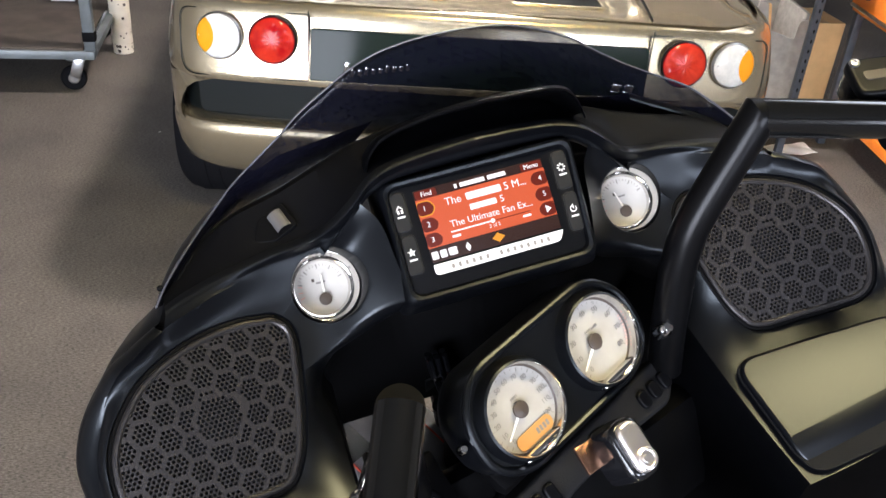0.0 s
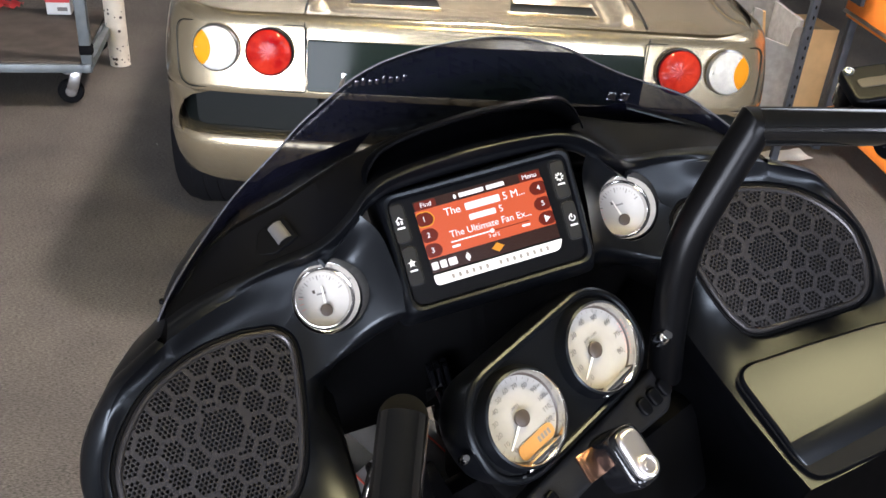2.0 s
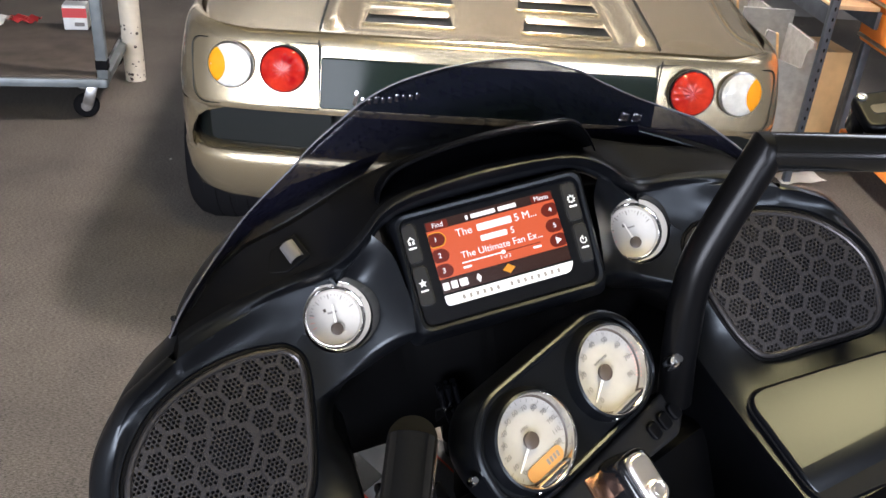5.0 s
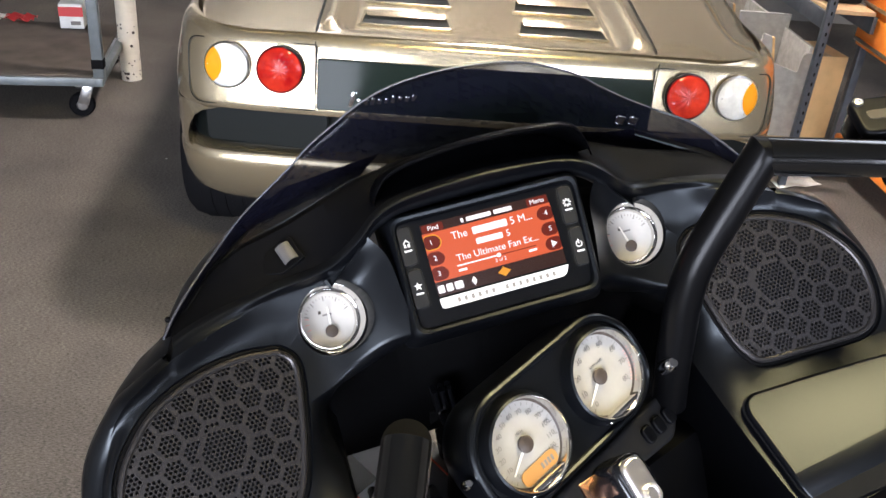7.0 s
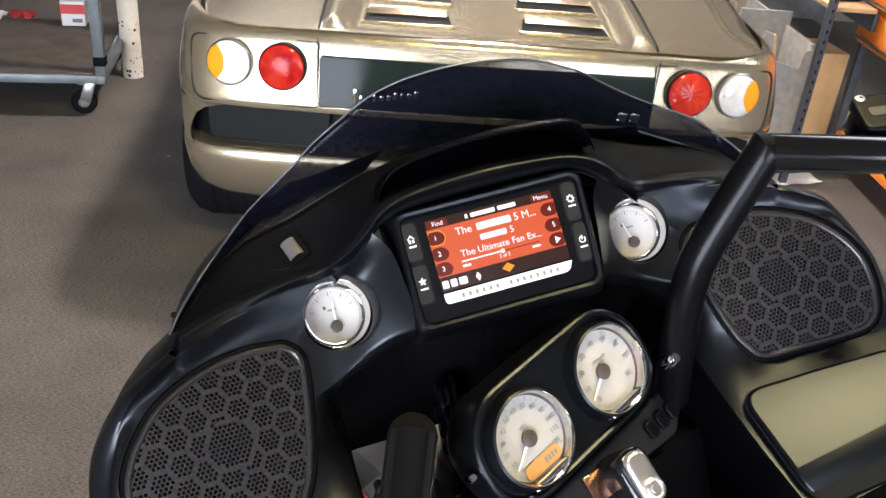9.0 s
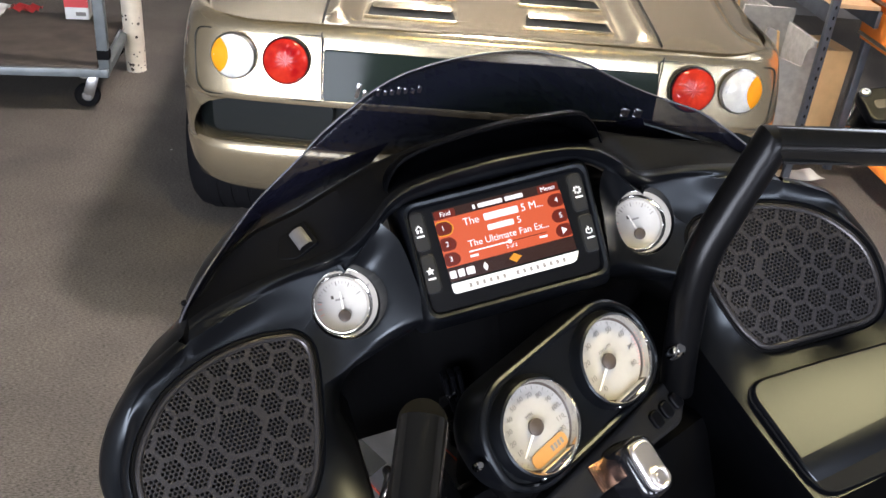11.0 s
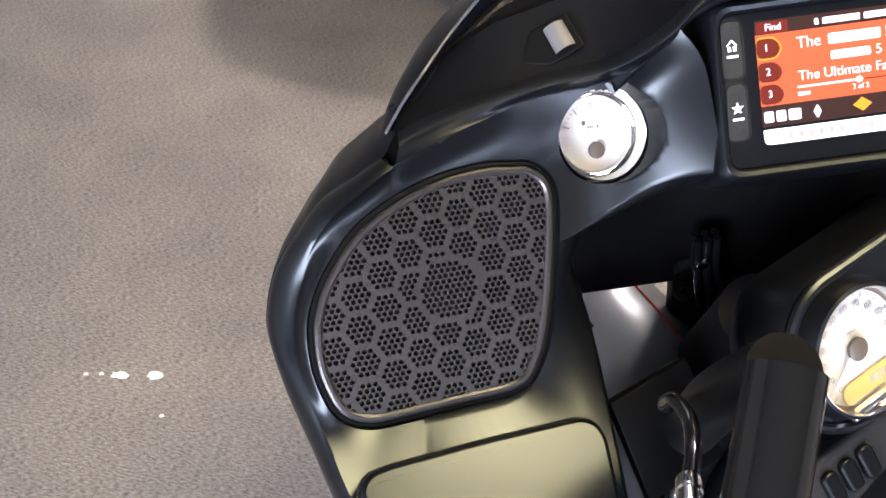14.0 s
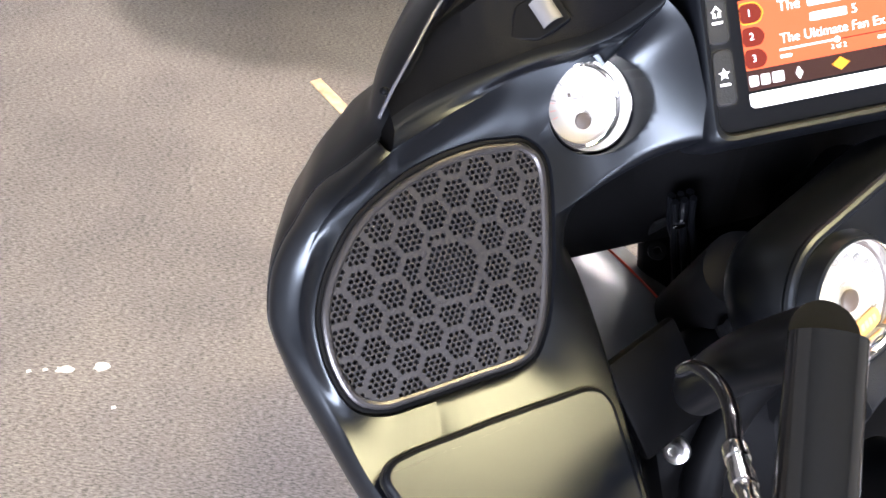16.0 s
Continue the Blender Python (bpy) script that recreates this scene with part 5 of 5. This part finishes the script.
part("mounting_ear", lathe([(0.0042, -0.0015), (0.0042, 0.0015), (0.010, 0.0015), (0.010, -0.0015), (0.0042, -0.0015)], 20, frame_on(P(-66, 62, -262), (1, 0, 0), (-0.2, -0.5, 0.84))), SATIN_PLASTIC, shroud, "black ear with a bolt hole")
part("frame_cover", box(0.24, 0.12, 0.12, P(110, -90, -290), 0.02, turn=pose(0, 0, 0, -20, 0, 20)), MATT_BLACK, bike, "black cover round the steering head")
bracket = part("fairing_bracket", box(0.03, 0.004, 0.04, P(-66, 60, -222), 0.001, turn=pose(0, 0, 0, 20, 0, 10)), ROUGH_PLASTIC, bike, "black stay with a bright bolt")
for p in ((-59, 50, -206), (-72, 66, -238)):
    part("bolt", lathe([(0.006, 0.0), (0.006, 0.004), (0.004, 0.006), (0.0, 0.006)], 12, frame_on(P(*p), (1, 0, 0), (-0.3, -0.7, 0.6))), CHROME, bracket)
frame_rail = part("frame_rail", tube([P(30, -90, -230), P(-60, -120, -300), P(-110, -200, -380), P(-120, -420, -420)], 0.02, n=18, smooth=6), MATT_BLACK, bike, "black tubular frame rail")
part("bolt", lathe([(0.013, 0.0), (0.013, 0.006), (0.009, 0.008), (0.009, 0.016), (0.007, 0.018), (0.004, 0.018), (0.0035, 0.014), (0.0, 0.014)], 24, frame_on(P(-119, -140, -306), (1, 0, 0), (-0.55, -0.4, 0.73))), CAP_CHROME, frame_rail, "polished frame bolt")
part("lower_stay", box(0.085, 0.012, 0.10, P(-135, -112, -235), 0.004, turn=pose(0, 0, 0, -38, 0, 25)), MATT_BLACK, bike, "black stay plate")
part("neck_cover", box(0.26, 0.05, 0.34, P(-10, -112, -400), 0.02, turn=pose(0, 0, 0, -22, 0, 12)), MATT_BLACK, bike, "black cover over the frame neck")

# ---- front wheel and fender ----
AX = P(-132, 90, -765)
wm = frame_on(AX, FWD, (0.93, 0.36, 0.03))
wheel = part("front_wheel", lathe([(0.36, -0.055), (0.395, -0.06), (0.42, -0.045), (0.434, -0.02), (0.438, 0.0), (0.434, 0.02), (0.42, 0.045), (0.395, 0.06), (0.36, 0.055)], 64, wm), TYRE, bike, "large front tyre")
part("rim", lathe([(0.36, -0.05), (0.345, -0.045), (0.34, 0.0), (0.345, 0.045), (0.36, 0.05)], 64, wm), GLOSS_BLACK, wheel)
for i in range(6):
    part("spoke", box(0.32, 0.03, 0.02, (0, 0, 0), 0.006, turn=wm @ pose(0, 0, 0, 0, 0, 60 * i) @ Matrix.Translation((0.185, 0, 0))), GLOSS_BLACK, wheel)
part("axle_hub", lathe([(0.0, -0.07), (0.035, -0.07), (0.045, -0.03), (0.045, 0.03), (0.035, 0.07), (0.0, 0.07)], 32, wm), GLOSS_BLACK, wheel)
rows = []
for i in range(41):
    a = radians(15 + 103 * i / 40)
    row = []
    for j in range(25):
        w = j / 12 - 1
        r = 0.47 - 0.05 * abs(w) ** 2.4
        row.append(wm @ Vector((r * math.cos(a), r * math.sin(a), 0.092 * w)))
    rows.append(row)
fender = part("front_fender", solid(grid(rows), 0.003), FENDER, bike, "grey gloss front fender with red pinstripes")
for w in (-0.58, 0.58):
    path = [wm @ Vector(((0.4715 - 0.05 * abs(w) ** 2.4) * math.cos(radians(a)), (0.4715 - 0.05 * abs(w) ** 2.4) * math.sin(radians(a)), 0.092 * w)) for a in range(20, 118, 5)]
    part("pinstripe", sweep(path, [(a * 0.002, b * 0.0012) for a, b in circle2(1, 8)], up=XS), RED_INK, fender, "thin red pinstripe")

# ---- fuel tank ----
rows = []
for i in range(25):
    v = i / 24
    y = -200 - 410 * v
    w = 128 * math.sin(math.pi * min(1, 0.004 + 0.74 * v)) ** 0.6
    h = 70 * math.sin(math.pi * min(1, 0.004 + 0.85 * v)) ** 0.5
    rows.append([P(25 + w * math.cos(a), y, -250 - 20 * v + h * math.sin(a)) for a in [radians(-30 + 240 * k / 30) for k in range(31)]])
tank = part("fuel_tank", solid(grid(rows), 0.002), SATIN, bike, "satin black fuel tank")
cm = frame_on(P(70, -305, -190), (1, 0, 0), (0.35, 0.1, 0.92))
part("filler_cap", lathe([(0.036, -0.012), (0.036, 0.002), (0.032, 0.007), (0.02, 0.0095), (0.0, 0.010)], 40, cm), CHROME, tank, "polished filler cap")
part("cap_ring", lathe([(0.036, -0.004), (0.047, -0.004), (0.049, -0.010), (0.049, -0.02)], 40, cm), SATIN, tank)

# ---- trolley ----
trolley = tagged(new("trolley"), "grey steel workshop trolley with a brown deck on castors", "trolley")
trolley.matrix_world = pose(-1.25, 4.3, 0, 0, 0, 7)
part("deck", box(1.3, 0.85, 0.018, (-0.68, 0.42, 0.212), 0.004), mat("worn_brown_board", (0.07, 0.056, 0.045), 0.8, var=0.3, scale=8, bump=0.2), trolley, "worn brown deck board")
for y in (0.0, 0.85):
    part("rail", box(1.36, 0.035, 0.04, (-0.66, y, 0.19), 0.004), GREY_STEEL, trolley)
for x in (0.0, -1.33):
    part("rail", box(0.035, 0.88, 0.04, (x, 0.42, 0.19), 0.004), GREY_STEEL, trolley)
    for y in (0.02, 0.83):
        lg = part("leg", box(0.05, 0.05, 0.75, (x, y, 0.57), 0.006), GREY_STEEL, trolley)
        if x == 0.0 and y < 0.1:
            part("tape_wrap", box(0.055, 0.055, 0.045, (x, y, 0.275), 0.003), TYRE, lg, "black tape wrapped round the leg")
for x in (-0.1, -1.25):
    for y in (0.05, 0.8):
        cst = part("castor", box(0.05, 0.012, 0.1, (x + 0.025, y - 0.02, 0.115), 0.004, turn=pose(0, 0, 0, 0, 18, 0)), STEEL, trolley, "swivel castor")
        part("swivel", lathe([(0.0, 0.17), (0.032, 0.17), (0.032, 0.155), (0.02, 0.145), (0.0, 0.145)], 20, pose(x, y, 0)), STEEL, cst)
        part("tyre", lathe([(0.018, -0.016), (0.05, -0.018), (0.058, -0.01), (0.06, 0.0), (0.058, 0.01), (0.05, 0.018), (0.018, 0.016)], 32, pose(x, y, 0.06, 90, 0, 12)), TYRE, cst, "black rubber wheel")
        part("hub", lathe([(0.0, -0.02), (0.022, -0.02), (0.03, -0.014), (0.03, 0.014), (0.022, 0.02), (0.0, 0.02)], 20, pose(x, y, 0.06, 90, 0, 12)), STEEL, cst)
carton = tagged(part("carton", box(0.12, 0.1, 0.13, (0, 0, 0.065), 0.003), WHITE, None), "white and red printed carton on the trolley", "carton")
carton.matrix_world = pose(-1.6, 5.04, 0.222, 0, 0, 8)
part("print", box(0.122, 0.003, 0.05, (0, -0.051, 0.09)), RED, carton, "red printed band", smooth=False)
part("print", box(0.05, 0.003, 0.02, (0.02, -0.051, 0.03)), DIAL_INK, carton, smooth=False)
rag = tagged(part("rag", grid([[(x * 0.05, y * 0.05, 0.03 + 0.025 * math.sin(x * 2.1 + y) * math.cos(y * 1.7)) for x in range(-4, 5)] for y in range(-3, 4)]), WHITE, None), "crumpled pale paper on the trolley deck", "paper")
rag.matrix_world = pose(-2.1, 5.0, 0.222) @ Matrix.Scale(0.7, 4)
rag2 = tagged(part("rag", grid([[(x * 0.03, y * 0.03, 0.02 + 0.02 * math.sin(x * 1.7 + 2 * y)) for x in range(-4, 5)] for y in range(-3, 4)]), RED, None), "crumpled red cloth on the trolley deck", "cloth")
rag2.matrix_world = pose(-1.9, 5.1, 0.222) @ Matrix.Scale(0.6, 4)

# ---- column with chipped paint ----
pole = tagged(part("column", lathe([(0.0, 0.0), (0.052, 0.0), (0.052, H)], 32), POLE_WHITE, None), "cream painted round steel column with chipped paint", "column")
pole.matrix_world = pose(-1.278, 4.9, 0)
rng = random.Random(4)
for i in range(46):
    a, z = rng.uniform(150, 390), 0.01 + 0.3 * rng.random() ** 1.6
    r = rng.uniform(0.003, 0.009)
    part("chip", lathe([(0.0, 0.0006), (r, 0.0003), (r, -0.001)], 6, frame_on((0.0522 * math.cos(radians(a)), 0.0522 * math.sin(radians(a)), z), (0, 0, 1), (math.cos(radians(a)), math.sin(radians(a)), 0))), HUB, pole)

# ---- shelving with bins ----
shelf = tagged(new("shelving_unit"), "slate steel shelving unit with plywood boards beside the car", "shelving")
shelf.matrix_world = pose(1.975, 4.0, 0)


def angle_post(x, y):
    bm = box(0.03, 0.004, 2.1, (x, y, 1.05), 0.001)
    box(0.004, 0.03, 2.1, (x - 0.0152, y + 0.015, 1.05), 0.001, bm)
    p = part("post", bm, POST_BLUE, shelf, "slotted steel post")
    for k in range(18):
        part("slot", lathe([(0.0, -0.001), (0.0055, -0.001), (0.0055, 0.001), (0.0, 0.001)], 10, frame_on((x, y - 0.0022, 0.1 + 0.045 * k), (1, 0, 0), (0, -1, 0)) @ Matrix.Diagonal((0.8, 1.7, 1, 1))), DARK, p, smooth=False)
    return p


for x in (0.0, 0.2):
    for y in (0.0, 2.4):
        if x == 0.0 or y > 1:
            angle_post(x, y)
for z in (0.17, 0.80, 1.45):
    part("beam", box(0.02, 2.4, 0.075, (0.0, 1.2, z - 0.02), 0.003), POST_BLUE, shelf)
    if z > 0.5:
        part("beam", box(0.02, 2.4, 0.075, (0.2, 1.2, z - 0.02), 0.003), POST_BLUE, shelf)
    if z > 1:
        part("beam", box(0.18, 0.02, 0.075, (0.1, 0.0, z - 0.02), 0.003), POST_BLUE, shelf)
    part("board", box(0.2 if z > 0.5 else 0.36, 2.38, 0.018, (0.1 if z > 0.5 else -0.14, 1.2, z + 0.026), 0.002), WOOD, shelf, "plywood shelf board")


def bin_box(y, h):
    b = new("storage_bin")
    b.matrix_world = pose(1.757, y, 0.205)
    prof = rounded([(0, 0), (0.25, 0), (0.25, h * 0.84), (0.217, h * 0.845), (0.204, h * 0.80), (0.2, h * 0.645), (0.069, h * 0.73), (0.045, h * 0.97), (0.0, h)], 0.012, 4)
    tall = [(0, 0), (0.25, 0), (0.25, h * 1.02), (0, h * 1.02)]
    m = Matrix(((1, 0, 0, 0), (0, 0, -1, 0), (0, 1, 0, 0), (0, 0, 0, 1)))
    part("side", plate(prof, 0.018, 0.002, m), BOX_GREY, b, "scooped side panel")
    part("side", plate(tall, 0.018, 0.002, Matrix.Translation((0, 0.34, 0)) @ m), BOX_GREY, b, "tall plain side panel")
    part("back", box(0.018, 0.34, h * 0.9, (0.241, 0.17, h * 0.44), 0.002), BOX_GREY, b)
    part("base", box(0.23, 0.33, 0.018, (0.12, 0.16, 0.012)), BOX_GREY, b)
    part("raw_edge", box(0.012, 0.024, h * 0.24, (0.06, -0.009, h * 0.85), 0.003, turn=pose(0, 0, 0, 0, -12, 0)), WOOD_EDGE, b, "worn wooden edge")
    return tagged(b, "grey carpeted plywood bin with scooped sides", "storage bin", "bins on the shelf")


for y, h in ((4.14, 0.48), (4.72, 0.48), (5.3, 0.48), (5.88, 0.48)):
    bin_box(y, h)
box1 = tagged(part("cardboard_box", box(0.22, 0.26, 0.53, (0, 0, 0.265), 0.004), CARDBOARD, None), "tall brown cardboard box beside the shelving", "box")
box1.matrix_world = pose(2.18, 4.5, 0.0, 0, 0, 8)
part("tape", box(0.04, 0.264, 0.002, (0, 0, 0.5312)), WOOD, box1, smooth=False)
sheet = tagged(part("paper_sheet", grid([[(x * 0.03, y * 0.02, 0.004 + 0.004 * math.sin(x * 1.3 + y)) for x in range(-4, 5)] for y in range(-3, 4)]), WHITE, None), "small white paper sheet on the carpet", "paper")
sheet.matrix_world = pose(2.05, 4.06, 0.003, 0, 0, 15)
chest = tagged(new("tool_chest"), "orange steel tool chest on a wheeled stand", "tool chest")
chest.matrix_world = pose(2.218, 3.76, 0, 0, 0, -90)
part("cabinet", box(0.9, 0.5, 0.55, (0, 0.25, 0.92), 0.01), ORANGE, chest)
for i in range(3):
    d = part("drawer", box(0.86, 0.02, 0.13, (0, -0.008, 0.74 + 0.16 * i), 0.005), ORANGE, chest)
    part("handle", tube([(-0.4, -0.03, 0.685 + 0.16 * i), (0.4, -0.03, 0.685 + 0.16 * i)], 0.008, n=10), STEEL, d)
part("sign_bar", box(0.2, 0.003, 0.03, (-0.28, -0.0195, 1.07)), WHITE, chest, smooth=False)
for x in (-0.42, 0.42):
    for y in (0.03, 0.47):
        part("leg", box(0.035, 0.035, 0.66, (x, y, 0.33), 0.003), POST_BLUE, chest)
part("tray", box(0.86, 0.46, 0.05, (0, 0.25, 0.2), 0.006), ORANGE, chest)
bag = tagged(part("black_bag", lathe([(0.0, 0.0), (0.12, 0.0), (0.16, 0.05), (0.15, 0.14), (0.09, 0.2), (0.0, 0.21)], 20), TYRE, None), "slumped black bag on the tool chest tray", "bag")
bag.matrix_world = pose(2.45, 3.9, 0.225)
for i, (y, c) in enumerate(((4.3, DARK), (4.7, TYRE), (5.2, DARK))):
    t = tagged(part("tote", box(0.17, 0.36, 0.2, (0, 0, 0.1), 0.02), c, None), "black plastic tote on the shelf board", "tote", "totes on the shelf")
    t.matrix_world = pose(2.075, y, 0.836)

# ---- litter on the carpet ----
for x, y, a, n in ((-0.672, 1.461, 5, 7), (-0.604, 1.480, 18, 8)):
    r2 = random.Random(n)
    o = [((0.013 + 0.012 * r2.random()) * math.cos(2 * math.pi * k / (n * 2)), (0.006 + 0.008 * r2.random()) * math.sin(2 * math.pi * k / (n * 2))) for k in range(n * 2)]
    s = tagged(part("paper_scrap", plate(o, 0.0015, 0.0), SCRAP, None), "torn white paper scrap lying on the carpet", "scrap", "scraps on the carpet")
    s.matrix_world = pose(x, y, 0.0, 0, 0, a)
strip = tagged(part("wood_strip", box(0.165, 0.035, 0.006, (0, 0, 0.003), 0.001), STRIP_WOOD, None), "short pale wood strip lying on the carpet", "wood strip")
strip.matrix_world = pose(-0.27, 2.48, 0, 0, 0, -50)
for x, y in ((-0.5, 1.05), (-0.552, 1.386), (-0.71, 1.455), (-0.74, 1.447), (-0.86, 3.9), (0.2, 4.4)):
    s = tagged(part("paper_fleck", plate([(0.006, 0), (0.002, 0.005), (-0.005, 0.002), (-0.003, -0.004)], 0.001), SCRAP, None), "tiny white paper fleck on the carpet", "scrap", "flecks on the carpet")
    s.matrix_world = pose(x, y, 0)
